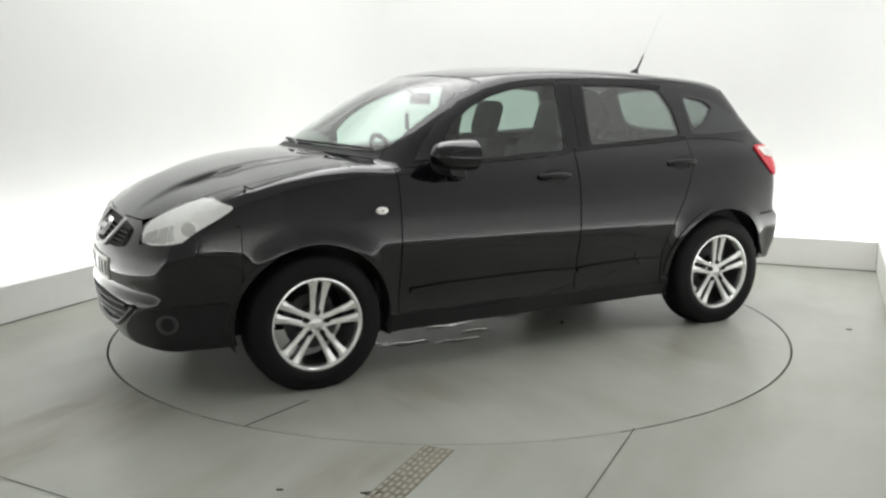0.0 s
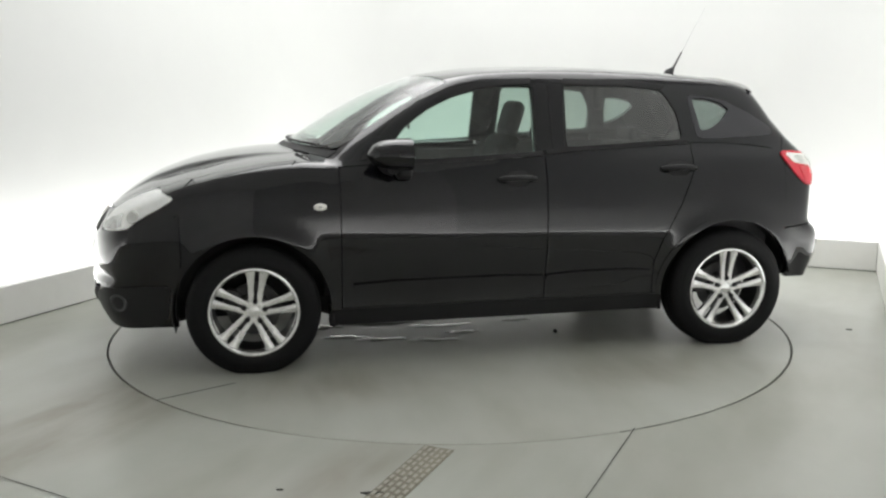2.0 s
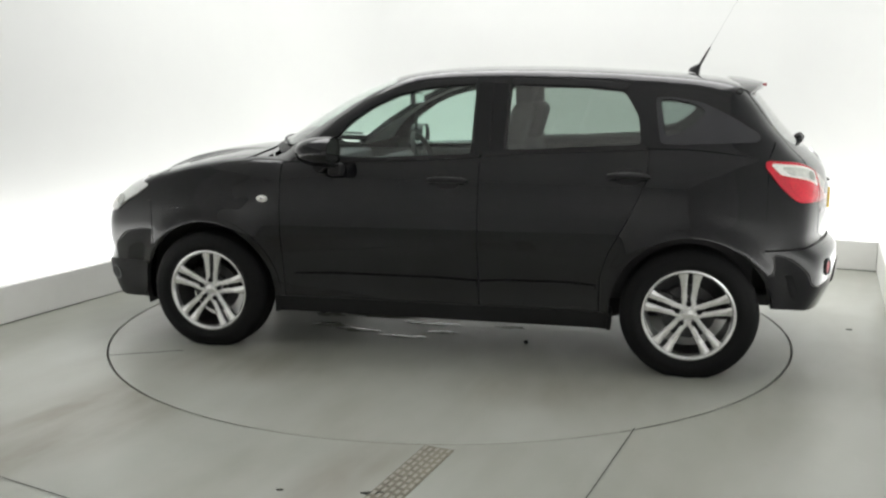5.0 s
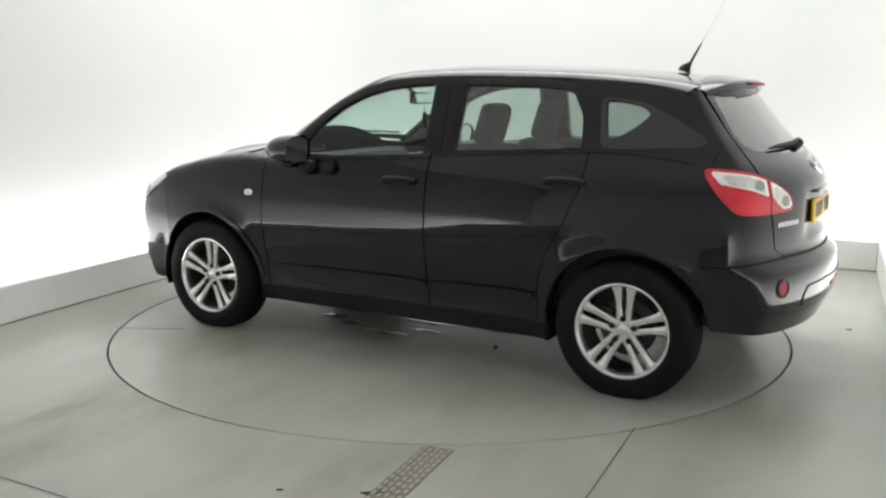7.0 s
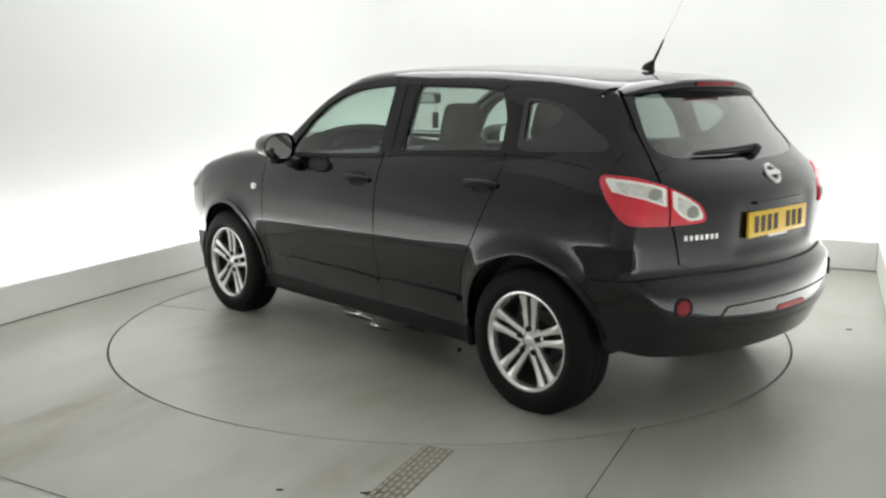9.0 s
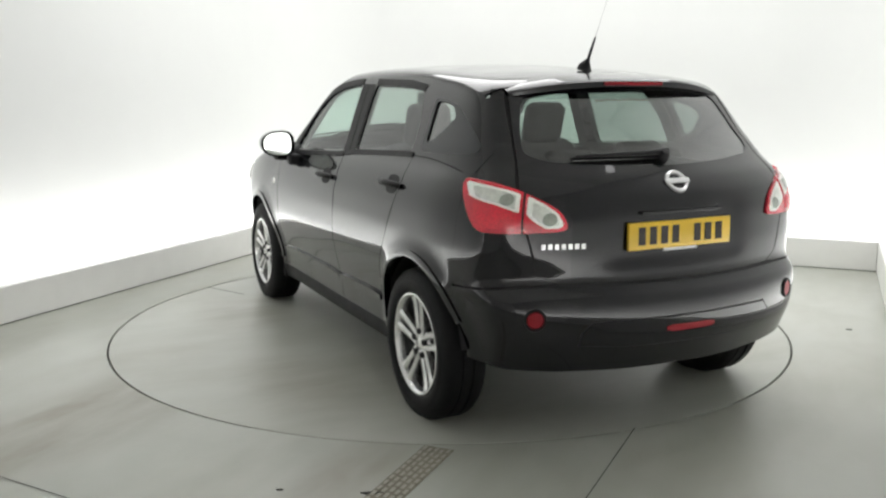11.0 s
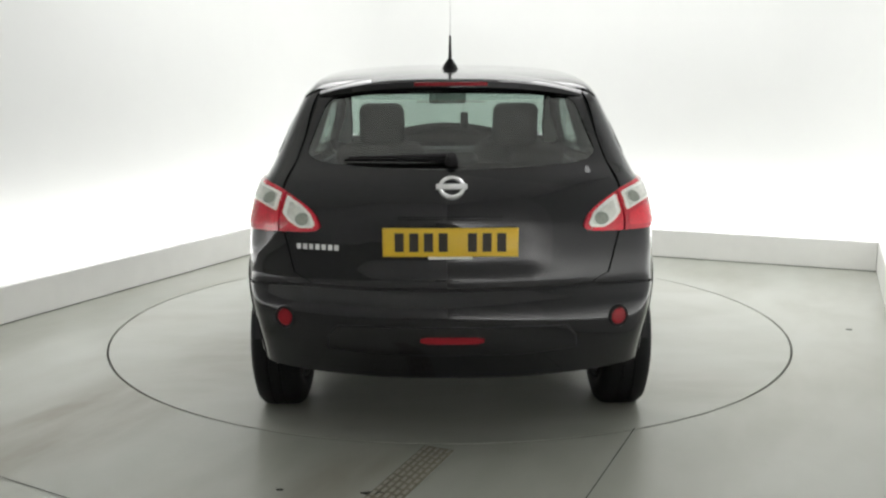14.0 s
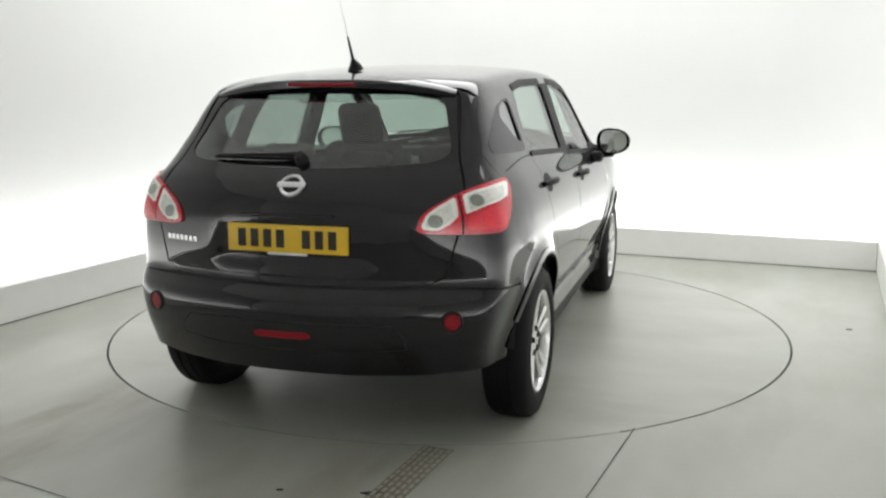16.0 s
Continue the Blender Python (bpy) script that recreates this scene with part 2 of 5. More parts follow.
def onto(view, q):
    """Points of a view carried onto the skin."""
    a, b = q.T
    o = np.zeros_like(a)
    if view == "side":
        return meet(np.stack([a, o + 1.2, b], 1), np.stack([o, o - 1, o], 1), 1.2)
    if view == "top":
        return meet(np.stack([a, b, o + 1.8], 1), np.stack([o, o, o - 1], 1), 1.4)
    if view == "screen":
        return meet(np.stack([-b * SLANT + 1.5, a, b * SLANT + 1.5], 1), np.stack([o - SLANT, o, o - SLANT], 1), 1.8)
    if view == "back":
        return meet(np.stack([o - 2.3, a, b], 1), np.stack([o + 1, o, o], 1), 1.4)
    s = -1 if view == "tail" else 1
    c, n = np.cos(a / TURN) * s, np.sin(a / TURN)
    return meet(np.stack([c * 1.25 + 1.25 * s, n * 1.25, b], 1), np.stack([-c, -n, o], 1), 1.2)


def cut_sheet(view, outline, holes=(), res=0.03, lift=0.0, depth=0.012):
    """A curved panel of the skin inside an outline: vertices, faces and normals, with its edges turned in."""
    outline = dense(np.array(outline, float), res)
    holes = [dense(np.array(h, float), res) for h in holes]
    loops = [outline, *holes]
    lo, hi = outline.min(0), outline.max(0)
    gx, gy = np.meshgrid(np.arange(lo[0] + res / 2, hi[0], res), np.arange(lo[1] + res / 2, hi[1], res))
    grid = np.stack([gx.ravel() + 0.0007, gy.ravel() + 0.0003], 1)
    keep = inside(grid, outline)
    for h in holes:
        keep &= ~inside(grid, h)
    grid = grid[keep]
    rim = np.concatenate(loops)
    near = np.array([np.min(np.sum((rim - g) ** 2, 1)) for g in grid]) if len(grid) else np.zeros(0)
    grid = grid[near > (0.45 * res) ** 2]
    pts = np.concatenate([rim, grid])
    edges, k = [], 0
    for l in loops:
        edges += [(k + i, k + (i + 1) % len(l)) for i in range(len(l))]
        k += len(l)
    v, _, f, *_ = delaunay_2d_cdt([Vector(p) for p in pts], edges, [], 0, 1e-7)
    flat_v = np.array([tuple(p) for p in v])
    f = np.array([tuple(t) for t in f])
    mid = flat_v[f].mean(1)
    ok = inside(mid, outline)
    for h in holes:
        ok &= ~inside(mid, h)
    f = f[ok]
    pos = onto(view, flat_v)
    nor = slope(pos)
    pos = pos + nor * lift
    a, b, c = (pos[f[:, i]] for i in range(3))
    wrong = np.einsum("ij,ij->i", np.cross(b - a, c - a), nor[f].mean(1)) < 0
    f[wrong] = f[wrong][:, ::-1]
    count = {}
    for t in f:
        for i, j in ((t[0], t[1]), (t[1], t[2]), (t[2], t[0])):
            count[(i, j)] = True
    border = [(i, j) for i, j in count if (j, i) not in count]
    ring = sorted({i for e in border for i in e})
    place = {i: n for n, i in enumerate(ring)}
    base = len(pos)
    top, low = pos[ring], pos[ring] - nor[ring] * depth
    faces = [tuple(int(i) for i in t) for t in f]
    for i, j in border:
        p, q = base + place[i], base + place[j]
        faces.append((q, p, p + len(ring), q + len(ring)))
    verts = np.concatenate([pos, top, low])
    normals = np.concatenate([nor, np.zeros((2 * len(ring), 3))])
    return verts, faces, normals


def join_sheets(*sheets):
    verts, faces, normals, k = [], [], [], 0
    for v, f, n in sheets:
        verts.append(v), normals.append(n)
        faces += [tuple(i + k for i in t) for t in f]
        k += len(v)
    return np.concatenate(verts), faces, np.concatenate(normals)


def flipped(sheet):
    v, f, n = sheet
    s = np.array([1, -1, 1])
    return v * s, [t[::-1] for t in f], n * s


def both_sides(name, sheet, mat, parents, label=""):
    """The same panel on the car's left and right."""
    parents = parents if isinstance(parents, (list, tuple)) else (parents, parents)
    out = []
    for parent, s in zip(parents, (sheet, flipped(sheet))):
        out.append(mesh_object(name, s[0], s[1], mat, parent, label, s[2]))
    return out


def mirrored(half):
    """A closed outline from its left half, given from the middle to the middle again."""
    h = [tuple(p) for p in half]
    return h + [(-a, b) for a, b in h[::-1] if abs(a) > 1e-6]


# ---- the studio ----
def studio_object(name, bm, mat, smooth=False, label=""):
    ob = part(name, bm, mat, None, "", smooth)
    ob.matrix_world = ROOM
    return tagged(ob, label, "", "", "structure")


LIT_END = -3.2           # the seamless white wall ends here; plain walls close the studio
LIT_LEFT, LIT_CEIL = -5.0, -1.7
RING_R = 2.042


def build_studio():
    # floor with the round pit for the turntable
    bm = bmesh.new()
    n = 160
    rim = [bm.verts.new((RING_R * math.cos(2 * math.pi * i / n), RING_R * math.sin(2 * math.pi * i / n), 0)) for i in range(n)]
    low = [bm.verts.new((v.co.x, v.co.y, -0.12)) for v in rim]
    far = []
    for i in range(n):
        a = 2 * math.pi * i / n
        c, s = math.cos(a), math.sin(a)
        k = min((4.2 if c > 0 else 4.2) / max(abs(c), 1e-6), (4.2 if s > 0 else 7.6) / max(abs(s), 1e-6))
        far.append(bm.verts.new((c * k, s * k, 0)))
    for i in range(n):
        j = (i + 1) % n
        bm.faces.new((rim[i], far[i], far[j], rim[j]))
        bm.faces.new((low[i], rim[i], rim[j], low[j]))
    studio_object("floor", bm, FLOOR, False, "worn grey-green painted studio floor around a turntable")
    bm = bmesh.new()
    add_lathe(bm, [(0.0, -0.121), (RING_R + 0.02, -0.121)], Matrix(), 96)
    studio_object("pit_floor", bm, GROOVE, False, "dark pit under the turntable")

    bm = bmesh.new()
    add_lathe(bm, [(RING_R - 0.011, -0.014), (RING_R - 0.001, -0.014)], Matrix(), 160)
    studio_object("gap_fill", bm, GAP_DUST, False, "dusty gap round the turntable")

    # pale strip added along the front arc, so the gap hardly shows there
    bm = bmesh.new()
    rows = []
    for a in np.linspace(radians(-115 + 23), radians(-69 + 23), 40):
        rows.append([bm.verts.new((r * math.cos(a), r * math.sin(a), -0.0012)) for r in (RING_R - 0.0115, RING_R - 0.0005)])
    for p, q in zip(rows, rows[1:]):
        bm.faces.new((p[0], p[1], q[1], q[0]))
    studio_object("packed_dirt", bm, PALE_FILL, False, "pale strip added over the front arc of the turntable's gap")

    # kerbs that hide the strip lamps
    for name, a, b in (("kerb_left", (LEFT - KERB_T, FRONT, 0.005), (LEFT, BACK + KERB_T, KERB_H)),
                       ("kerb_back", (LEFT + 0.002, BACK, 0.005), (RIGHT - 0.002, BACK + KERB_T, KERB_H)),
                       ("kerb_right", (RIGHT, FRONT, 0.005), (RIGHT + KERB_T, BACK + KERB_T, KERB_H))):
        bm = bmesh.new()
        add_box(bm, a, b, 0.006)
        studio_object(name, bm, KERB, False, "low white-painted kerb hiding strip lamps")

    # near-black strips paint the shade line at the foot of the kerbs
    for name, a, b in (("plinth_left", (LEFT - KERB_T + 0.01, FRONT, 0), (LEFT - 0.012, BACK + KERB_T - 0.01, 0.005)),
                       ("plinth_back", (LEFT + 0.002, BACK + 0.012, 0), (RIGHT - 0.002, BACK + KERB_T - 0.01, 0.005)),
                       ("plinth_right", (RIGHT + 0.012, FRONT, 0), (RIGHT + KERB_T - 0.01, BACK + KERB_T - 0.01, 0.005))):
        bm = bmesh.new()
        add_box(bm, a, b)
        studio_object(name, bm, GROOVE, False, "dark inset strip painted as the shade line under the kerb")

    # one white wall, round at its corners
    def sweep(path, thick, z0, z1):
        bm = bmesh.new()
        cols = []
        for i, (p, out) in enumerate(path):
            cols.append([bm.verts.new((p[0] + out[0] * d, p[1] + out[1] * d, z)) for d, z in ((0, z0), (0, z1), (thick, z1), (thick, z0))])
        for p, q in zip(cols, cols[1:]):
            for k in range(4):
                bm.faces.new((p[k], q[k], q[(k + 1) % 4], p[(k + 1) % 4]))
        bm.faces.new(cols[0][::-1])
        bm.faces.new(cols[-1])
        return bm

    R = 0.9
    u0, u1, v1 = LEFT - TROUGH, RIGHT + TROUGH, BACK + TROUGH
    path = [((u0, LIT_LEFT), (-1, 0))]
    for i in range(25):
        a = math.pi - math.pi / 2 * i / 24
        path.append(((u0 + R + R * math.cos(a), v1 - R + R * math.sin(a)), (math.cos(a), math.sin(a))))
    for i in range(25):
        a = math.pi / 2 - math.pi / 2 * i / 24
        path.append(((u1 - R + R * math.cos(a), v1 - R + R * math.sin(a)), (math.cos(a), math.sin(a))))
    path.append(((u1, LIT_END), (1, 0)))
    studio_object("wall_white", sweep(path, 0.1, 0, CEIL), WALL, True, "seamless white studio wall with rounded corners")
    bm = bmesh.new()
    add_box(bm, (u0 - 0.1, FRONT - 0.1, 0), (u0, LIT_LEFT - 0.002, CEIL))
    studio_object("wall_left", bm, PALE_WALL, False, "plain off-white studio wall")
    bm = bmesh.new()
    add_box(bm, (u1, FRONT - 0.1, 0), (u1 + 0.1, LIT_END - 0.002, CEIL))
    studio_object("wall_right", bm, PALE_WALL, False, "plain off-white studio wall")
    bm = bmesh.new()
    add_box(bm, (u0 + 0.002, FRONT - 0.1, 0), (u1 - 0.002, FRONT, CEIL))
    studio_object("wall_front", bm, PALE_WALL, False, "plain off-white studio wall")
    bm = bmesh.new()
    add_box(bm, (u0 - 0.1, LIT_CEIL, CEIL), (u1 + 0.1, v1 + 0.1, CEIL + 0.1))
    studio_object("ceiling", bm, CEILING, False, "plain off-white studio ceiling")
    bm = bmesh.new()
    add_box(bm, (u0 - 0.1, FRONT - 0.1, CEIL), (u1 + 0.1, LIT_CEIL - 0.002, CEIL + 0.1))
    studio_object("ceiling_front", bm, PALE_WALL, False, "plain off-white studio ceiling")

    # joints and covers let into the fixed floor
    def slot(name, pts, width, mat, label):
        bm = bmesh.new()
        for (a, b), (c, d) in zip(pts, pts[1:]):
            along = Vector((c - a, d - b, 0)).normalized()
            w = Vector((-along.y, along.x, 0)) * width / 2
            lo = [Vector((a, b, 0)) - w, Vector((c, d, 0)) - w, Vector((c, d, 0)) + w, Vector((a, b, 0)) + w]
            bm.faces.new([bm.verts.new(p + Vector((0, 0, 0.003))) for p in lo])
        ob = part(name, bm, mat, None, "", False)
        return tagged(ob, label, "", "", "structure")

    slot("floor_joint", [(0.800, -1.862), (0.491, -2.53), (0.18, -3.3)], 0.0045, GROOVE, "dark straight joint in the painted floor")
    slot("floor_joint", [(-1.71, -2.345), (-1.37, -2.53), (-0.7, -2.92)], 0.004, GROOVE, "thin dark joint in the painted floor")
    along = Vector((0.3907, 0.9205, 0))
    across = Vector((0.9205, -0.3907, 0))
    grate = tagged(new("duct_cover"), "worn ribbed duct cover let into the floor", "floor cover")
    start = Vector((-0.040, -2.075, 0.0))
    grate.matrix_world = Matrix.Translation(start) @ Matrix.Rotation(radians(-23.0), 4, "Z")
    bm = bmesh.new()
    add_box(bm, (-0.066, -1.15, -0.004), (0.066, 0.0, 0.003))
    part("base_plate", bm, GRATE_DIRT, grate, "", False)
    bm = bmesh.new()
    add_box(bm, (-0.0075, -0.036, 0.003), (0.0075, 0.0, 0.0062), 0.0015, None, 1)
    stud = part("rib", bm, METAL_GRATE, grate, "", False)
    for i in range(5):
        for k in range(16):
            if i or k:
                more = new("rib", stud.data)
                more.parent = grate
                more.location = (0.026 * i, -0.050 * k - (0.012 if i % 2 else 0.0), 0.0)
    for ob in [o for o in grate.children if o.data == stud.data]:
        ob.location.x -= 0.052
        ob.location.y -= 0.008
    for name, (x, y), (a, b) in (("floor_chip", (2.426, -0.262), (0.02, 0.011)), ("floor_chip", (-0.62, -2.46), (0.014, 0.009)), ("floor_chip", (-0.27, -2.49), (0.05, 0.02))):
        bm = bmesh.new()
        ring = [bm.verts.new((a * math.cos(k) * (1 + 0.25 * math.sin(3 * k)), b * math.sin(k) * (1 + 0.3 * math.cos(2 * k)), 0.0)) for k in np.linspace(0, 2 * math.pi, 14, endpoint=False)]
        top = [bm.verts.new((v.co.x * 0.7, v.co.y * 0.7, 0.003)) for v in ring]
        bm.faces.new(top)
        for k in range(14):
            bm.faces.new((ring[k], ring[(k + 1) % 14], top[(k + 1) % 14], top[k]))
        chip = part(name, bm, GROOVE, None, "", False)
        chip.location = (x, y, 0.0)
        tagged(chip, "small dark chip on the painted floor", "floor chip")


def build_turntable():
    table = tagged(new("turntable"), "round grey-green painted turntable flush with the floor", "turntable")
    r = RING_R - 0.012
    bm = bmesh.new()
    add_lathe(bm, [(0.0, 0.0), (0.7, 0.0), (1.4, 0.0), (r, 0.0), (r, -0.10)], Matrix(), 180)
    bmesh.ops.remove_doubles(bm, verts=bm.verts, dist=1e-5)
    part("deck", bm, DECK, table, "", False)
    # the joint of an access plate at the rim
    tip = Vector((1.655, 1.182, 0))
    for end, length in ((Vector((1.29, 0.996, 0)), 0.40),):
        d = (end - tip).normalized()
        w = Vector((-d.y, d.x, 0)) * 0.005
        bm = bmesh.new()
        bm.faces.new([bm.verts.new(p + Vector((0, 0, 0.002))) for p in (tip - w, tip + d * length - w, tip + d * length + w, tip + w)])
        part("joint", bm, GROOVE, table, "thin dark joint of an access plate", False)
    # spilt water and dirt that ride on the deck
    rng = np.random.default_rng(11)
    for i, (x, y, a, b) in enumerate(((0.69, 0.27, 0.11, 0.05), (0.47, 0.36, 0.16, 0.035), (0.17, 0.44, 0.13, 0.028), (0.80, 0.02, 0.10, 0.06), (0.40, 0.0, 0.20, 0.05),
                                      (0.08, 0.12, 0.16, 0.04), (-0.30, -0.08, 0.14, 0.05), (-0.02, 0.30, 0.09, 0.03), (-0.41, 0.10, 0.07, 0.03))):
        k = np.linspace(0, 2 * np.pi, 40, endpoint=False)
        wave = 1 + sum(rng.uniform(0.08, 0.22) * np.sin(n * k + rng.uniform(0, 6.3)) for n in (2, 3, 5, 7))
        bm = bmesh.new()
        high = 0.0011 + 0.0002 * i
        low = [bm.verts.new((x + a * w * math.cos(q), y + b * w * math.sin(q), 0.0003)) for q, w in zip(k, wave)]
        top = [bm.verts.new((x + (a * w - 0.003) * math.cos(q), y + (b * w - 0.003) * math.sin(q), high)) for q, w in zip(k, wave)]
        bm.faces.new(top)
        for j in range(40):
            bm.faces.new((low[j], low[(j + 1) % 40], top[(j + 1) % 40], top[j]))
        part("wet_patch", bm, WET, table, "thin film of spilt water", True)
    bm = bmesh.new()
    bmesh.ops.create_icosphere(bm, subdivisions=2, radius=0.013, matrix=Matrix.Translation((-0.56, 0.443, 0.012)))
    for v in bm.verts:
        v.co += Vector(rng.uniform(-0.002, 0.002, 3))
    part("dirt_clod", bm, GROOVE, table, "small dark clod of dirt", True)
    return table


# ---- the car's outer surface: forward is x, left is y, up is z; the origin lies on the ground, midway between the axles ----
class Prof:
    """A smooth curve through a few (position, value) pairs."""
    def __init__(self, pairs, soft=0.02):
        a, b = np.array(pairs, float).T
        step = 0.002
        g = np.arange(a[0] - 0.4, a[-1] + 0.4, step)
        v = np.interp(g, a, b)
        v = np.where(g < a[0], b[0] + (g - a[0]) * (b[1] - b[0]) / (a[1] - a[0]), v)
        v = np.where(g > a[-1], b[-1] + (g - a[-1]) * (b[-1] - b[-2]) / (a[-1] - a[-2]), v)
        n = int(4 * soft / step)
        k = np.exp(-0.5 * (np.arange(-n, n + 1) * step / soft) ** 2)
        self.g, self.v = g[n:len(g) - n], np.convolve(v, k / k.sum(), "valid")

    def __call__(self, s):
        return np.interp(s, self.g, self.v)


WHEEL_X, WHEEL_Z, ARCH_R = 1.315, 0.324, 0.396
plan = Prof([(-2.2, 0.765), (-1.85, 0.828), (-1.5, 0.874), (-0.5, 0.876), (0.6, 0.876), (1.3, 0.876), (1.7, 0.855), (2.0, 0.79), (2.25, 0.70)], 0.10)
inset = Prof([(0.12, 0.13), (0.22, 0.078), (0.30, 0.058), (0.35, 0.058), (0.41, 0.052), (0.48, 0.038), (0.57, 0.016), (0.66, 0.001), (0.69, 0.0), (0.82, 0.003),
              (0.93, 0.016), (1.02, 0.038), (1.075, 0.062), (1.12, 0.094), (1.16, 0.112), (1.3, 0.170), (1.45, 0.232), (1.52, 0.265), (1.64, 0.34)], 0.016)
rear_in = Prof([(-2.1, 0.05), (-1.7, 0.03), (-1.1, -0.015), (-0.4, -0.08), (0.3, -0.125), (1.0, -0.08)], 0.15)
hood_z = Prof([(0.3, 1.08), (1.05, 1.126), (1.25, 1.122), (1.45, 1.100), (1.65, 1.060), (1.85, 0.994), (2.0, 0.908), (2.1, 0.815), (2.2, 0.70)], 0.04)
roof_z = Prof([(-2.0, 1.42), (-1.66, 1.487), (-1.335, 1.530), (-0.93, 1.560), (-0.59, 1.576), (-0.25, 1.580), (0.06, 1.572), (0.30, 1.545), (0.6, 1.48), (0.9, 1.38)], 0.08)
screen_x = Prof([(1.0, 1.325), (1.10, 1.185), (1.184, 1.06), (1.355, 0.78), (1.45, 0.597), (1.506, 0.465), (1.56, 0.29), (1.62, 0.08)], 0.03)
back_x = Prof([(0.12, -1.96), (0.22, -1.995), (0.33, -2.045), (0.42, -2.085), (0.475, -2.106), (0.56, -2.110), (0.615, -2.106), (0.645, -2.092), (0.665, -2.058), (0.69, -2.042), (0.80, -2.046),
               (0.95, -2.047), (1.03, -2.02), (1.09, -1.975), (1.15, -1.905), (1.26, -1.80), (1.44, -1.665), (1.6, -1.55)], 0.014)
nose_x = Prof([(0.12, 2.03), (0.20, 2.12), (0.30, 2.170), (0.40, 2.205), (0.455, 2.210), (0.485, 2.196), (0.51, 2.182), (0.58, 2.196), (0.70, 2.185), (0.78, 2.155), (0.86, 2.09), (1.0, 1.9)], 0.02)


def smax(a, b, k):
    return (a + b + np.sqrt((a - b) ** 2 + k * k)) / 2


def smin(a, b, k):
    return (a + b - np.sqrt((a - b) ** 2 + k * k)) / 2


def outside(p):
    """Negative inside the car's skin, positive outside it."""
    x, y, z = p[..., 0], np.abs(p[..., 1]), p[..., 2]
    flare = 0
    for wx, amount in ((WHEEL_X, 0.015), (-WHEEL_X, 0.019)):
        r = np.hypot(x - wx, z - WHEEL_Z)
        flare = flare + amount * np.exp(-((r - ARCH_R) / 0.055) ** 2) * (z > 0.05)
    side = y - (plan(x) - inset(z) - rear_in(x) * np.maximum(z - 1.06, 0) * 1.0 + flare)
    ridge = 0.26 + (2.1 - x) * 0.20
    bonnet = z - (hood_z(x) - 0.075 * y * y - 0.014 * (1 + np.tanh((y - ridge) / 0.022)) * np.clip((2.05 - x) / 0.3, 0, 1) * np.clip((x - 1.05) / 0.5, 0, 1))
    nose = x - (nose_x(z) - 0.25 * y * y - 0.10 * y ** 4)
    pocket = 0.016 / ((1 + np.exp((y - 0.325) / 0.026)) * (1 + np.exp((0.755 - z) / 0.011)) * (1 + np.exp((z - 0.975) / 0.016)))
    back = (back_x(z) + 0.30 * y * y + pocket) - x
    low = smax(smax(side, bonnet, 0.04), smax(nose * 0.9, back * 0.9, 0.02), 0.055)
    roof = z - (roof_z(x) - 0.080 * y * y)
    screen = (x - (screen_x(z) - 0.60 * y * y)) * 0.55
    cab = smax(smax(side, smax(roof, screen, 0.03), 0.045), back * 0.75, 0.05)
    return smin(low, cab, 0.012)


def slope(p):
    e = 0.004
    g = np.stack([outside(p + d) - outside(p - d) for d in np.eye(3) * e], -1)
    return g / np.maximum(np.linalg.norm(g, axis=-1, keepdims=True), 1e-9)


def meet(start, way, far=1.6):
    """The first point of the skin from each start along each way."""
    n = 220
    d = np.zeros(len(start))
    hit = np.full(len(start), np.nan)
    step = far / n
    for i in range(n):
        v = outside(start + way * d[:, None])
        hit = np.where(np.isnan(hit) & (v <= 0), d, hit)
        d = d + step
    hit = np.where(np.isnan(hit), far, hit)
    lo, hi = hit - step, hit
    for i in range(14):
        mid = (lo + hi) / 2
        v = outside(start + way * mid[:, None])
        lo, hi = np.where(v > 0, mid, lo), np.where(v > 0, hi, mid)
    return start + way * ((lo + hi) / 2)[:, None]


# ---- the car ----
edge_z = Prof([(-1.75, 1.34), (-1.5, 1.416), (-1.25, 1.472), (-0.83, 1.518), (-0.524, 1.532), (-0.218, 1.539), (0.092, 1.522), (0.276, 1.478), (0.458, 1.392),
               (0.702, 1.243), (0.868, 1.125), (0.95, 1.07)], 0.03)
belt_z = Prof([(-1.75, 1.085), (-1.5, 1.125), (-1.3, 1.145), (-1.05, 1.148), (-0.38, 1.120), (-0.15, 1.095), (0.33, 1.072), (0.62, 1.066), (0.95, 1.05)], 0.04)
FRONT_WINDOW = [(0.63, 1.088), (0.575, 1.175), (0.50, 1.264), (0.373, 1.352), (0.24, 1.410), (0.10, 1.446), (-0.05, 1.463), (-0.195, 1.470), (-0.185, 1.104), (0.33, 1.086)]
REAR_WINDOW = [(-0.385, 1.466), (-0.775, 1.456), (-0.965, 1.434), (-1.035, 1.315), (-1.055, 1.166), (-0.372, 1.132)]
QUARTER_CLEAR = [(-1.14, 1.388), (-1.20, 1.390), (-1.31, 1.368), (-1.368, 1.326), (-1.30, 1.262), (-1.235, 1.222), (-1.172, 1.205)]
QUARTER_WINDOW = [(-1.115, 1.402), (-1.20, 1.400), (-1.345, 1.374), (-1.49, 1.302), (-1.63, 1.215), (-1.62, 1.180), (-1.22, 1.166), (-1.145, 1.172)]
SIDE_END = [(-1.52, 1.408), (-1.62, 1.30), (-1.70, 1.19), (-1.66, 1.09)]
TAILGATE_EDGE = [(0.552, 1.435), (0.600, 1.25), (0.622, 1.17), (0.668, 1.06), (0.668, 0.92), (0.645, 0.83), (0.622, 0.73), (0.55, 0.692)]


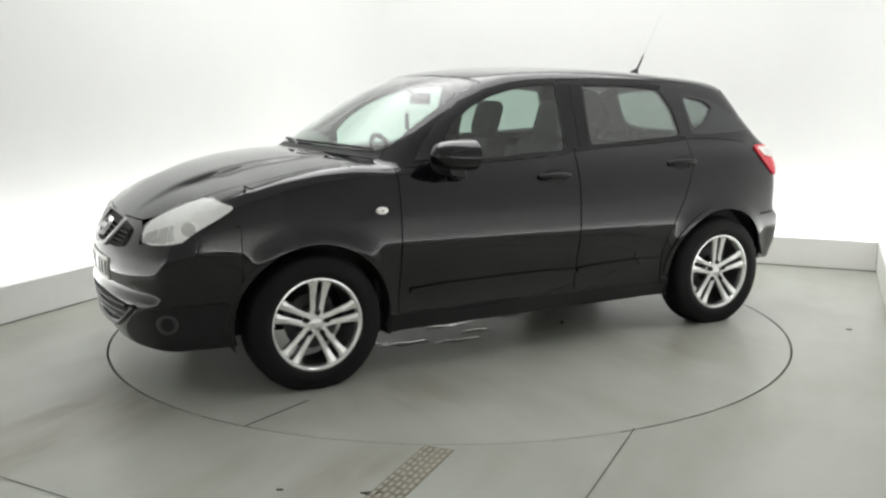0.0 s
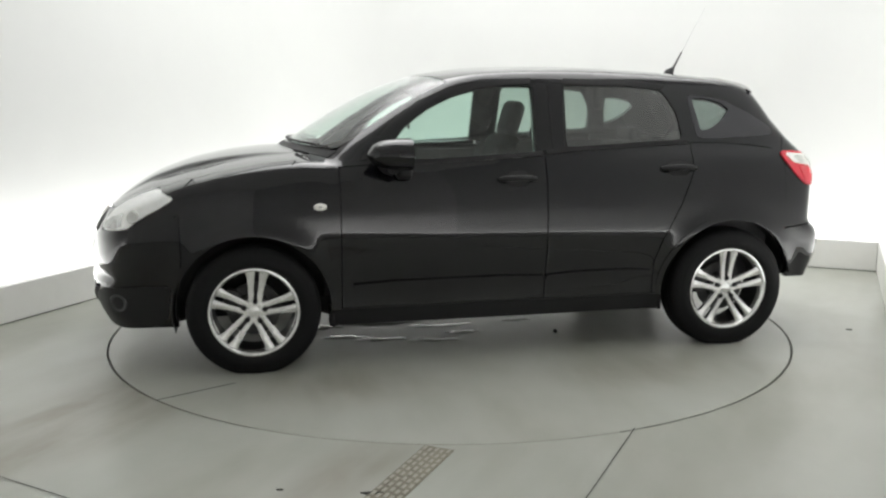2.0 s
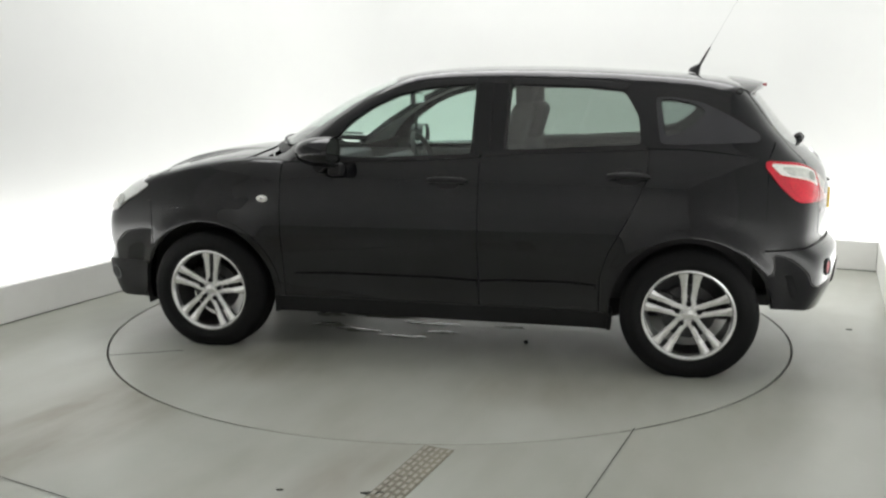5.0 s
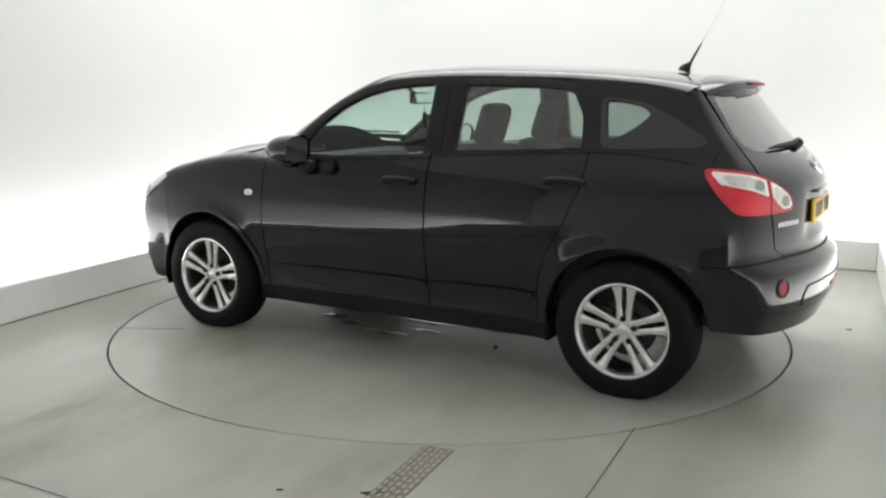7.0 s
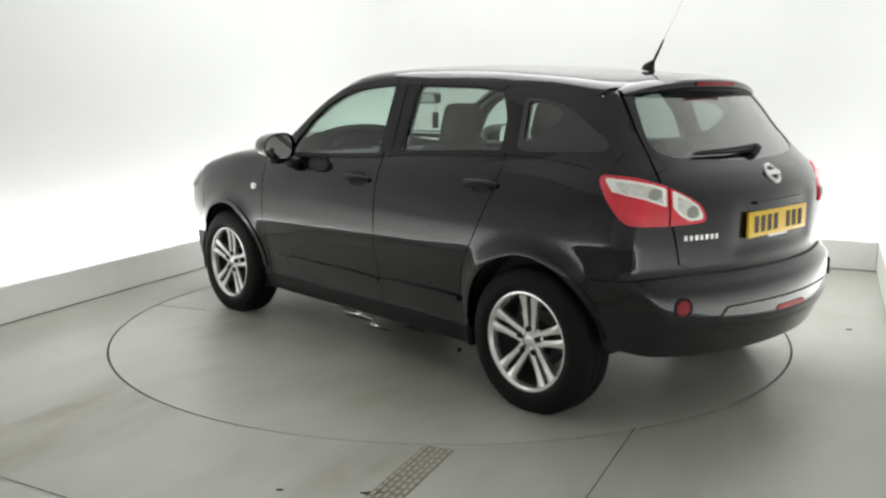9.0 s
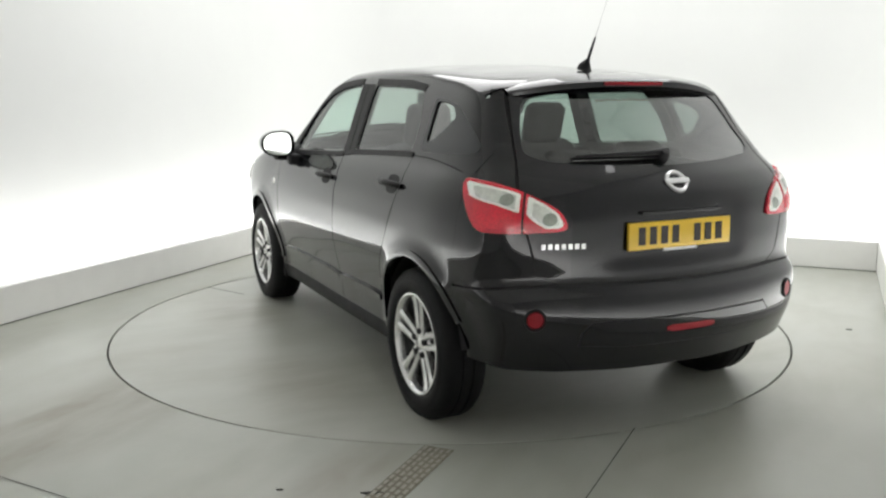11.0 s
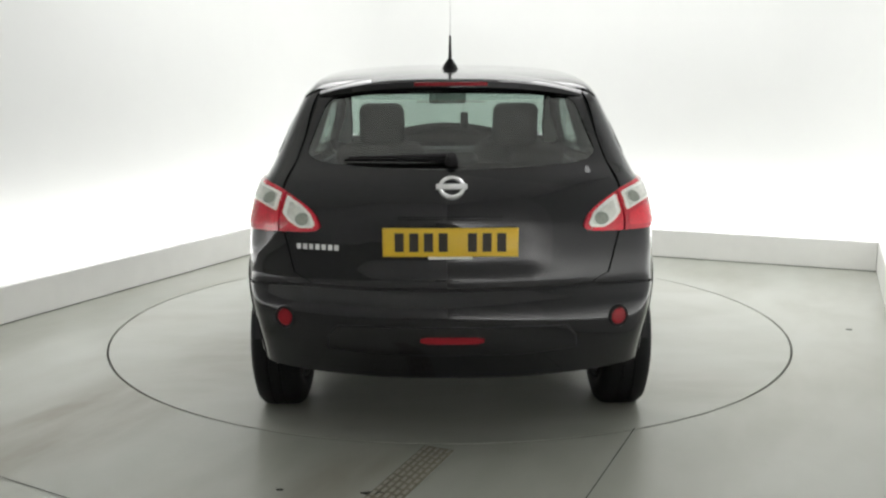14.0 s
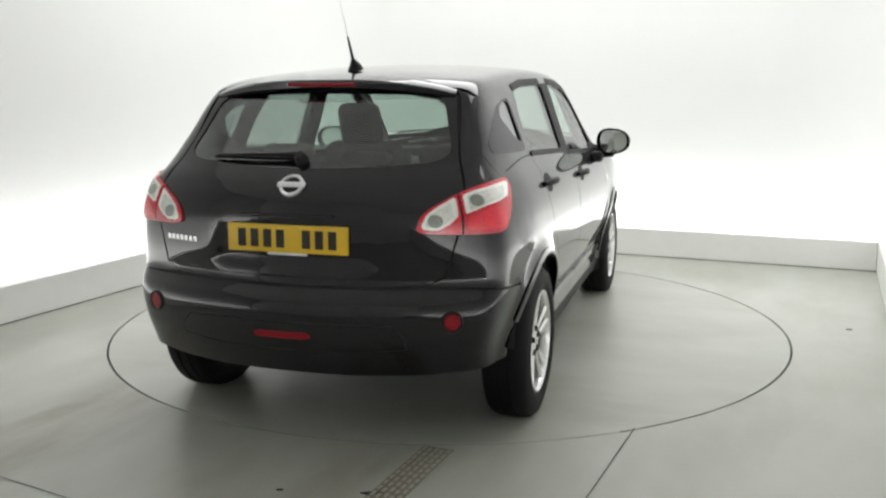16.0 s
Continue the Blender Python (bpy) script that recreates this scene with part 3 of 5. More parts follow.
def arch(wx, a, b, n=26, r=ARCH_R):
    """Points of a wheel arch's lip from angle a to b."""
    return [(wx + r * math.cos(radians(t)), WHEEL_Z + r * math.sin(radians(t))) for t in np.linspace(a, b, n)]


def at_side(pairs):
    return onto("side", np.array(pairs, float))


def at_back(pairs):
    return onto("back", np.array(pairs, float))


def bar_row(parent, name, mat, count, width, height, gap, m, skip=(), thick=0.002):
    """Plain upright bars in a row, in the plane xy of m."""
    total = count * width + (count - 1) * gap
    for i in range(count):
        if i in skip:
            continue
        bm = bmesh.new()
        x = -total / 2 + i * (width + gap)
        add_box(bm, (x, -height / 2, 0), (x + width, height / 2, thick), 0.0004, m, 1)
        part(name, bm, mat, parent, "", False)


def facing(p, n, up=(0, 0, 1)):
    """A pose at p whose z axis is n and whose y axis is as near to up as can be."""
    n = Vector(n).normalized()
    x = Vector(up).cross(n).normalized()
    y = n.cross(x)
    m = Matrix((x, y, n)).transposed().to_4x4()
    m.translation = Vector(p)
    return m


def build_wheel(car, wx, side, spin):
    """Alloy wheel with five pairs of spokes; side is 1 on the left."""
    m = Matrix.Translation((wx, 0.776 * side, WHEEL_Z)) @ Matrix.Rotation(radians(-90 * side), 4, "X") @ Matrix.Rotation(radians(spin), 4, "Z")
    bm = bmesh.new()
    add_lathe(bm, [(0.05, -0.02), (0.138, -0.02), (0.140, -0.012), (0.138, 0.0), (0.085, 0.002), (0.08, 0.03), (0.0, 0.03)], m, 48)
    add_lathe(bm, [(0.205, -0.10), (0.205, 0.04), (0.213, 0.07), (0.219, 0.07), (0.212, 0.04), (0.212, -0.10)], m, 64, True)
    add_box(bm, (0.085, -0.06, -0.04), (0.16, 0.06, 0.015), 0.012, m @ Matrix.Rotation(radians(75), 4, "Z"))
    wheel = part("wheel", bm, DARK_METAL, car, "alloy wheel with brake disc")
    bm = bmesh.new()
    R = 0.342
    add_lathe(bm, [(0.222, -0.088), (0.230, -0.098), (0.262, -0.106), (0.295, -0.104), (0.322, -0.094), (0.336, -0.078), (R, -0.055), (R, -0.030), (R - 0.007, -0.028), (R - 0.007, -0.022),
                   (R, -0.020), (R, 0.020), (R - 0.007, 0.022), (R - 0.007, 0.028), (R, 0.030), (R, 0.055), (0.336, 0.078), (0.322, 0.094), (0.296, 0.103), (0.290, 0.1035), (0.286, 0.106),
                   (0.262, 0.107), (0.245, 0.102), (0.236, 0.095), (0.231, 0.084), (0.222, 0.07)], m, 88, True)
    for v in bm.verts:          # the tyre stands flat where it bears on the deck
        if v.co.z < 0.0015:
            v.co.z = 0.0015
    part("tyre", bm, RUBBER, wheel, "black worn tyre", True, 50)
    bm = bmesh.new()
    add_lathe(bm, [(0.208, 0.055), (0.209, 0.078), (0.213, 0.090), (0.222, 0.098), (0.230, 0.097), (0.232, 0.088), (0.228, 0.070), (0.219, 0.055)], m, 80, True)
    for k in range(5):
        a = 72 * k
        for s in (-1, 1):
            turn = m @ Matrix.Rotation(radians(a), 4, "Z")
            # a tapered spoke with a crowned face
            rows = []
            for r, mid, half, face, deep in ((0.030, 0.017, 0.017, 0.074, 0.03), (0.072, 0.0215, 0.0140, 0.073, 0.03), (0.13, 0.0270, 0.0148, 0.077, 0.03), (0.18, 0.0315, 0.0190, 0.083, 0.03), (0.214, 0.0380, 0.0275, 0.089, 0.025)):
                c = mid * s
                rows.append([bm.verts.new(turn @ Vector(p)) for p in ((r, c - half, face - deep), (r, c - half, face - 0.006), (r, c - half * 0.55, face), (r, c + half * 0.55, face), (r, c + half, face - 0.006), (r, c + half, face - deep))])
            for p, q in zip(rows, rows[1:]):
                for j in range(5):
                    bm.faces.new((p[j], p[j + 1], q[j + 1], q[j]))
            bm.faces.new(rows[0])
            bm.faces.new(rows[-1][::-1])
    add_lathe(bm, [(0.0, 0.066), (0.034, 0.066), (0.060, 0.064), (0.070, 0.050), (0.060, 0.02)], m, 40)
    part("rim", bm, ALLOY, wheel, "silver alloy rim with five double spokes", True, 35)
    bm = bmesh.new()
    add_lathe(bm, [(0.0, 0.074), (0.022, 0.073), (0.029, 0.070), (0.031, 0.064)], m, 32)
    part("centre_cap", bm, ALLOY, wheel, "plain silver centre cap")
    for k in range(5):
        bm = bmesh.new()
        add_lathe(bm, [(0.0, 0.066), (0.0075, 0.066), (0.009, 0.062), (0.0135, 0.0695), (0.0135, 0.055)], m @ Matrix.Rotation(radians(72 * k), 4, "Z") @ Matrix.Translation((0.056, 0, 0.010)), 14)
        part("wheel_bolt", bm, SEAM, wheel, "dark wheel bolt")
    return wheel


def build_seat(car, x, y, z=0.58):
    bm = bmesh.new()
    lean = Matrix.Translation((x, y, z)) @ Matrix.Rotation(radians(-17), 4, "Y")
    add_box(bm, (-0.10, -0.235, 0.0), (0.06, 0.235, 0.60), 0.07, lean, 5)
    add_box(bm, (-0.02, -0.255, 0.03), (0.10, -0.17, 0.52), 0.04, lean, 3)
    add_box(bm, (-0.02, 0.17, 0.03), (0.10, 0.255, 0.52), 0.04, lean, 3)
    seat = part("seat", bm, CLOTH, car, "dark grey cloth front seat")
    bm = bmesh.new()
    add_box(bm, (-0.05, -0.25, -0.10), (0.52, 0.25, 0.06), 0.05, Matrix.Translation((x, y, z)), 3)
    part("seat_cushion", bm, CLOTH, seat)
    bm = bmesh.new()
    add_box(bm, (-0.065, -0.125, 0.585), (0.04, 0.125, 0.825), 0.05, lean, 5)
    part("headrest", bm, CLOTH, seat)
    for s in (-0.06, 0.06):
        bm = bmesh.new()
        add_tube(bm, [lean @ Vector((-0.01, s, 0.57)), lean @ Vector((-0.01, s, 0.66))], 0.007)
        part("headrest_post", bm, DARK_METAL, seat)
    return seat


def build_mirror(car, side):
    bm = bmesh.new()
    rows = []
    n = 18
    for i in range(9):
        u = i / 8
        x = 0.510 + 0.22 * u
        k = (1 - u ** 3.2) ** 0.5 if i < 8 else 0.12
        ring = []
        for j in range(n):
            a = 2 * math.pi * j / n
            c, s = math.cos(a), math.sin(a)
            y = 0.958 + 0.105 * k * math.copysign(abs(c) ** 0.80, c) - 0.02 * u
            z = 1.120 + (0.080 - 0.012 * c) * k * math.copysign(abs(s) ** 0.85, s)
            ring.append(bm.verts.new((x, y * side, z)))
        rows.append(ring)
    for p, q in zip(rows, rows[1:]):
        for j in range(n):
            bm.faces.new((p[j], p[(j + 1) % n], q[(j + 1) % n], q[j]))
    bm.faces.new(rows[-1])
    body = part("door_mirror", bm, PAINT, car, "black door mirror with a plastic foot", True, 60)
    bm = bmesh.new()
    turn = Matrix.Translation((0.522, 0.958 * side, 1.120)) @ Matrix.Rotation(radians(-9 if side > 0 else 2), 4, "Z") @ Matrix.Rotation(radians(-3), 4, "Y")
    outline = []
    for a in np.linspace(0, 2 * math.pi, 28, endpoint=False):
        c, s = math.cos(a), math.sin(a)
        outline.append((0.082 * math.copysign(abs(c) ** 0.7, c) * side, (0.068 - 0.011 * c) * math.copysign(abs(s) ** 0.8, s)))
    ring = [bm.verts.new(turn @ Vector((0, y, z))) for y, z in outline]
    back = [bm.verts.new(turn @ Vector((0.004, y, z))) for y, z in outline]
    bm.faces.new(ring)
    bm.faces.new(back[::-1])
    for j in range(28):
        bm.faces.new((ring[j], ring[(j + 1) % 28], back[(j + 1) % 28], back[j]))
    part("mirror_glass", bm, MIRROR, body, "clear mirror glass", False)
    bm = bmesh.new()
    add_tube(bm, [(0.60, 0.95 * side, 1.050), (0.61, 0.89 * side, 1.045), (0.625, 0.83 * side, 1.055), (0.63, 0.78 * side, 1.065)], 0.03, 12, [0.032, 0.034, 0.038, 0.050])
    add_box(bm, (0.492, min(0.815 * side, 0.895 * side), 0.988), (0.575, max(0.815 * side, 0.895 * side), 1.058), 0.022, None, 3)
    part("mirror_foot", bm, PLASTIC, body, "matt black mirror foot")
    return body


def build_handle(door, x, z, side):
    p = at_side([(x - 0.10, z), (x, z), (x + 0.10, z)])
    n = slope(p)
    bm = bmesh.new()
    path = [(p[0] + n[0] * 0.004), (p[0] + n[0] * 0.030) * 0.75 + p[1] * 0.25, p[1] + n[1] * 0.034, (p[2] + n[2] * 0.032) * 0.75 + p[1] * 0.25, p[2] + n[2] * 0.004]
    path = [Vector((q[0], q[1] * side, q[2])) for q in path]
    add_tube(bm, path, 0.014, 12, [0.012, 0.015, 0.0165, 0.016, 0.014])
    part("handle", bm, PLASTIC, door, "black door handle")
    # flat black patch paints the shade of the recess; the skin is not hollowed
    shade_patch = rounded([(x - 0.066, z - 0.040), (x + 0.062, z - 0.040), (x + 0.062, z + 0.044), (x - 0.066, z + 0.044)], 3)
    s = cut_sheet("side", shade_patch, (), 0.02, 0.0015, 0.003)
    s = s if side > 0 else flipped(s)
    mesh_object("handle_recess", s[0], s[1], SEAM, door, "flat black patch painted as the shaded recess behind the handle", s[2])


def build_car():
    car = tagged(new("car"), "black five-door crossover car with silver alloy wheels on a turntable", "car")

    # -- edges that neighbouring panels share
    hood_y = Prof([(1.0, 0.700), (1.08, 0.705), (1.25, 0.715), (1.45, 0.712), (1.60, 0.690), (1.74, 0.642), (1.87, 0.600), (1.96, 0.555), (1.99, 0.535), (2.04, 0.47)], 0.02)

    def hood_at(xs):
        return onto("top", np.stack([xs, hood_y(np.array(xs))], 1))

    hood_xy = [(x, float(hood_y(x))) for x in np.linspace(1.08, 1.985, 28)] + [(2.03, 0.45), (2.046, 0.36), (2.064, 0.18), (2.068, 0.0)]
    edge_x = np.concatenate([np.linspace(0.93, 0.26, 14), np.linspace(0.20, -1.50, 32)])
    edge = at_side(np.stack([edge_x, edge_z(edge_x)], 1))
    xs = np.linspace(-1.66, 0.93, 30)

    # -- shell under the panels, so that the joints are dark
    side_shell = cut_sheet("side", [(-1.68, 0.62), *arch(-WHEEL_X, 150, -12, r=0.40), *arch(WHEEL_X, 192, 30, r=0.40), (1.68, 0.60), (1.68, 0.86), (1.45, 0.955), (0.95, 1.03), (-1.0, 1.09), (-1.64, 1.06)], (), 0.05, -0.011, 0.003)
    k = TURN / 57.2958
    tail_shell = cut_sheet("tail", [(-62 * k, 0.40), (62 * k, 0.40), (62 * k, 1.06), (0.0, 1.06), (-62 * k, 1.06)], (), 0.05, -0.011, 0.003)
    shell = join_sheets(side_shell, flipped(side_shell), tail_shell)
    mesh_object("body_shell", shell[0], shell[1], SEAM, car, "dark inner body shell", shell[2])
    upper = [(30 * k, 0.80), (30 * k, 0.70), (61 * k, 0.60), (63 * k, 0.80), (61 * k, 0.90), (54 * k, 0.93), (45 * k, 0.90), (36 * k, 0.86)]
    upper = cut_sheet("nose", upper, (), 0.03, -0.006, 0.003)
    over = cut_sheet("top", [(2.075, 0.0), (2.05, 0.3), (1.98, 0.47), (1.85, 0.60), (1.70, 0.72), (1.3, 0.75), (1.0, 0.72), (1.0, -0.72), (1.3, -0.75), (1.70, -0.72), (1.85, -0.60), (1.98, -0.47), (2.05, -0.3)], (), 0.04, -0.006, 0.003)
    shell = join_sheets(upper, flipped(upper), over)
    mesh_object("nose_shell", shell[0], shell[1], PAINT, car, "black inner nose panel", shell[2])

    # -- bonnet, roof, wings, doors, quarters
    bonnet = [(x - 0.004, y - 0.004) for x, y in hood_xy[:-1]]
    bonnet = bonnet + [(2.061, 0.0)] + [(x, -y) for x, y in bonnet[::-1]]
    v, f, n = cut_sheet("top", bonnet, (), 0.028)
    mesh_object("bonnet", v, f, PAINT, car, "glossy black bonnet with two raised creases", n)

    roof = [(p[0], p[1]) for p in edge if p[0] < 0.262]
    front = [(0.325, y) for y in np.linspace(-0.3, 0.3, 7)]
    front = [(0.345 - 0.28 * y * y, y) for _, y in front]
    rear = [(-1.555, 0.50), (-1.605, 0.36), (-1.635, 0.18), (-1.645, 0.0), (-1.635, -0.18), (-1.605, -0.36), (-1.555, -0.50)]
    outline = roof + rear + [(x, -y) for x, y in roof[::-1]] + front
    v, f, n = cut_sheet("top", outline, (), 0.035)
    mesh_object("roof", v, f, PAINT, car, "glossy black roof", n)

    wing = [(0.866, 0.31), *arch(WHEEL_X, 183, 28), (1.66, 0.60), (1.662, 0.828), (1.73, 0.834), (1.745, 0.870), (1.72, 0.905), (1.675, 0.925)]
    shoulder = hood_at(np.linspace(1.60, 1.08, 24))
    below = at_side([(p[0], p[2] - 0.006 - 0.045 * math.sin(math.pi * i / 23) ** 0.6) for i, p in enumerate(shoulder)])
    wing += [(p[0], p[2]) for p in below] + [(0.94, 1.078), (0.90, 1.072), (0.866, 1.050)]
    gap = np.concatenate([hood_at([1.60, 1.67, 1.76]) + np.array([0, 0.001, 0]), [(1.75, 0.755, 0)], at_side([(1.712, 0.903), (1.675, 0.922), (1.637, 0.953)])])
    wing = join_sheets(cut_sheet("side", wing, (), 0.022), cut_sheet("top", flat("top", gap), (), 0.022),
                       cut_sheet("top", flat("top", np.concatenate([shoulder + np.array([0, 0.002, 0]), below[-2:0:-1]])), (), 0.012))
    both_sides("wing", wing, PAINT, car, "glossy black front wing")

    front_door = [(0.860, 0.312), (0.860, 1.046), *[(x, belt_z(x) - 0.004) for x in np.linspace(0.84, -0.235, 12)], (-0.237, 0.312)]
    rear_door = [(-0.243, 0.312), *[(x, belt_z(x) - 0.004) for x in np.linspace(-0.243, -1.092, 10)], (-1.088, 1.0), (-1.0, 0.80), (-0.905, 0.62), (-0.868, 0.50), (-0.866, 0.312)]
    fd = both_sides("front_door", cut_sheet("side", front_door, (), 0.025), PAINT, car, "glossy black front door")
    rd = both_sides("rear_door", cut_sheet("side", rear_door, (), 0.025), PAINT, car, "glossy black rear door")

    quarter = [(-1.096, belt_z(-1.096) - 0.004), (-1.094, 1.0), (-1.006, 0.80), (-0.911, 0.62), (-0.874, 0.50), (-0.872, 0.312), *arch(-WHEEL_X, -3, 152), (-1.66, 0.62), (-1.66, 1.088),
               *[(x, belt_z(x) - 0.004) for x in np.linspace(-1.64, -1.12, 8)]]
    corner3 = np.concatenate([at_side([(-1.66, 0.665), (-1.66, 0.80), (-1.66, 0.95), (-1.66, 1.086), (-1.70, 1.19), (-1.62, 1.30), (-1.522, 1.404)]),
                              at_back([(a + 0.004, b) for a, b in TAILGATE_EDGE]), at_back([(0.60, 0.686), (0.66, 0.684), (0.72, 0.682)])])
    wide = flat("tail", corner3)
    wide = wide.mean(0) + (wide - wide.mean(0)) * 1.07
    inner = cut_sheet("tail", wide, (), 0.04, -0.016, 0.003)
    both_sides("pillar_lining", inner, SEAM, car, "dark inner lining of the rear pillar")
    gutter = at_back([(a + 0.03, b) for a, b in TAILGATE_EDGE[:4]] + [(a - 0.022, b) for a, b in TAILGATE_EDGE[3::-1]])
    both_sides("gate_seal", cut_sheet("back", flat("back", gutter), (), 0.03, -0.014, 0.004), SEAM, car, "black rubber seal round the tailgate")
    # black sheet added under the roof's rear corner to keep the notch dark
    corner_top = [(-1.40, 0.50), (-1.40, 0.60), (-1.52, 0.60), (-1.58, 0.56), (-1.58, 0.46)]
    both_sides("roof_gutter", cut_sheet("top", corner_top, (), 0.03, -0.010, 0.004), SEAM, car, "black sheet added to keep the roof's rear corner dark")
    quarter = join_sheets(cut_sheet("side", quarter, (), 0.022), cut_sheet("tail", flat("tail", corner3), (), 0.022))
    both_sides("rear_quarter", quarter, PAINT, car, "glossy black rear quarter panel")

    frame_out = [(x, belt_z(x)) for x in xs[1:]] + [(x, edge_z(x)) for x in np.linspace(0.93, -1.50, 40)] + SIDE_END
    side_frame = cut_sheet("side", frame_out, (softened(FRONT_WINDOW, 0.025), softened(REAR_WINDOW, 0.03), softened(QUARTER_CLEAR, 0.02)), 0.024, 0, 0.03)
    both_sides("window_surround", side_frame, PAINT, car, "black pillars and window surround")
    for loops, doors, mat, nm in ((FRONT_WINDOW, fd, PANE, "side_window"), (REAR_WINDOW, rd, PANE_DARK, "side_window"), (QUARTER_CLEAR, (car, car), PANE_REAR, "quarter_window")):
        pane = cut_sheet("side", softened(loops, 0.025), (), 0.05, -0.006, 0.004)
        for ob in both_sides(nm, pane, mat, doors, "tinted side glass"):
            ob.visible_shadow = False
    both_sides("glass_border", cut_sheet("side", softened(QUARTER_WINDOW, 0.03), (softened(QUARTER_CLEAR, 0.02),), 0.03, 0.002, 0.004), SATIN, car, "dark opaque border of the quarter window")
    cover = [(x, edge_z(x) - 0.008) for x in np.linspace(0.12, 0.90, 12)] + [(0.70, 1.13), (0.655, 1.200), (0.575, 1.285), (0.43, 1.385), (0.27, 1.449), (0.13, 1.482)]
    both_sides("pillar_cover", cut_sheet("side", cover, (), 0.03, -0.034, 0.003), LINING, car, "pale grey inner cover of the windscreen pillar")
    # belt mouldings and door pillars
    for span_x, doors in (((0.66, -0.232), fd), ((-0.25, -1.085), rd)):
        lo = [(x, belt_z(x) - 0.010) for x in np.linspace(span_x[0], span_x[1], 16)]
        hi = [(x, belt_z(x) + 0.012) for x in np.linspace(span_x[1], span_x[0], 16)]
        both_sides("belt_moulding", cut_sheet("side", lo + hi, (), 0.03, 0.006, 0.008), PLASTIC, doors, "black rubber belt moulding")
    both_sides("pillar_trim", cut_sheet("side", [(-0.20, 1.118), (-0.21, 1.472), (-0.285, 1.472), (-0.285, 1.118)], (), 0.03, 0.003, 0.003), PLASTIC, fd, "satin black pillar trim")
    both_sides("pillar_trim", cut_sheet("side", [(-0.292, 1.118), (-0.292, 1.472), (-0.370, 1.468), (-0.358, 1.128)], (), 0.03, 0.003, 0.003), PLASTIC, rd, "satin black pillar trim")
    both_sides("mirror_panel", cut_sheet("side", [(0.635, 1.09), (0.755, 1.085), (0.665, 1.195), (0.582, 1.180)], (), 0.03, 0.005, 0.003), PLASTIC, fd, "black plastic mirror panel")
    # matt black strips stand in for dark reflections along the door tops
    trim = FRONT_WINDOW[1:8] + [(-0.195, 1.500), (-0.05, 1.495), (0.11, 1.480), (0.27, 1.444), (0.43, 1.380), (0.575, 1.280), (0.655, 1.195)]
    both_sides("window_trim", cut_sheet("side", trim, (), 0.02, 0.003, 0.004), PLASTIC, fd, "matt black strip standing in for dark reflections on the window surround")
    trim = REAR_WINDOW[:3] + [(-0.99, 1.462), (-0.79, 1.488), (-0.385, 1.498)]
    both_sides("window_trim", cut_sheet("side", trim, (), 0.02, 0.003, 0.004), PLASTIC, rd, "matt black strip standing in for dark reflections on the window surround")

    # rub strips, sills
    both_sides("side_moulding", cut_sheet("side", rounded([(0.80, 0.408), (0.80, 0.452), (-0.231, 0.456), (-0.231, 0.412)], 1), (), 0.014, 0.015, 0.022), PAINT, fd, "glossy black side moulding")
    both_sides("side_moulding", cut_sheet("side", rounded([(-0.249, 0.412), (-0.249, 0.456), (-0.85, 0.462), (-0.85, 0.416)], 1), (), 0.014, 0.015, 0.022), PAINT, rd, "glossy black side moulding")
    both_sides("sill", cut_sheet("side", [(0.93, 0.215), (0.925, 0.305), (-0.925, 0.305), (-0.93, 0.215)], (), 0.03, -0.002, 0.06), PLASTIC, car, "matt black sill")
    for wx, a, b in ((WHEEL_X, 176, 26), (-WHEEL_X, 4, 154)):
        lip = arch(wx, a, b, 30, ARCH_R + 0.002) + arch(wx, b, a, 30, ARCH_R + 0.030)
        both_sides("arch_trim", cut_sheet("side", lip, (), 0.02, 0.007, 0.035), PAINT, car, "rounded black wheel arch lip")

    # -- tailgate with glass
    gate = [(0.0, 1.455), (0.36, 1.450), (0.549, 1.435), *[(a - 0.004, b) for a, b in TAILGATE_EDGE[1:]], (0.35, 0.688), (0.0, 0.686)]
    window = [(0.0, 1.440), (0.36, 1.434), (0.512, 1.408), (0.568, 1.25), (0.588, 1.19), (0.53, 1.158), (0.30, 1.140), (0.0, 1.132)]
    hole = softened(mirrored(window), 0.045)
    v, f, n = cut_sheet("back", mirrored(gate), (hole,), 0.02, 0, 0.02)
    tailgate = mesh_object("tailgate", v, f, PAINT, car, "glossy black tailgate", n)
    v, f, n = cut_sheet("back", hole, (), 0.05, -0.004, 0.004)
    pane = mesh_object("rear_window", v, f, PANE_REAR, tailgate, "curved tinted rear window", n)
    pane.visible_shadow = False
    # spoiler over the rear window
    bm = bmesh.new()
    rows = []
    for y in np.linspace(-0.552, 0.552, 35):
        e = 1 - (abs(y) / 0.552) ** 6 * 0.5
        tip = -1.692 + 0.36 * y * y
        x0 = -1.49
        zt = lambda x: roof_z(x) - 0.080 * y * y - 0.046 * (abs(y) / 0.552) ** 3
        sec = [(x0, zt(x0) - 0.010), (x0 - 0.02, zt(x0) + 0.003), (-1.56, zt(-1.56) + 0.007), (tip + 0.012, zt(tip) + 0.003), (tip, zt(tip) - 0.006), (tip + 0.003, zt(tip) - 0.030 * e), (tip + 0.05, zt(tip) - 0.036 * e), (-1.56 + 0.2 * y * y, zt(-1.6) - 0.045)]
        rows.append([bm.verts.new((a, y, float(b))) for a, b in sec])
    for p, q in zip(rows, rows[1:]):
        for j in range(8):
            bm.faces.new((p[j], p[(j + 1) % 8], q[(j + 1) % 8], q[j]))
    bm.faces.new(rows[0])
    bm.faces.new(rows[-1][::-1])
    spoiler = part("spoiler", bm, PAINT, tailgate, "glossy black roof spoiler", True, 24)
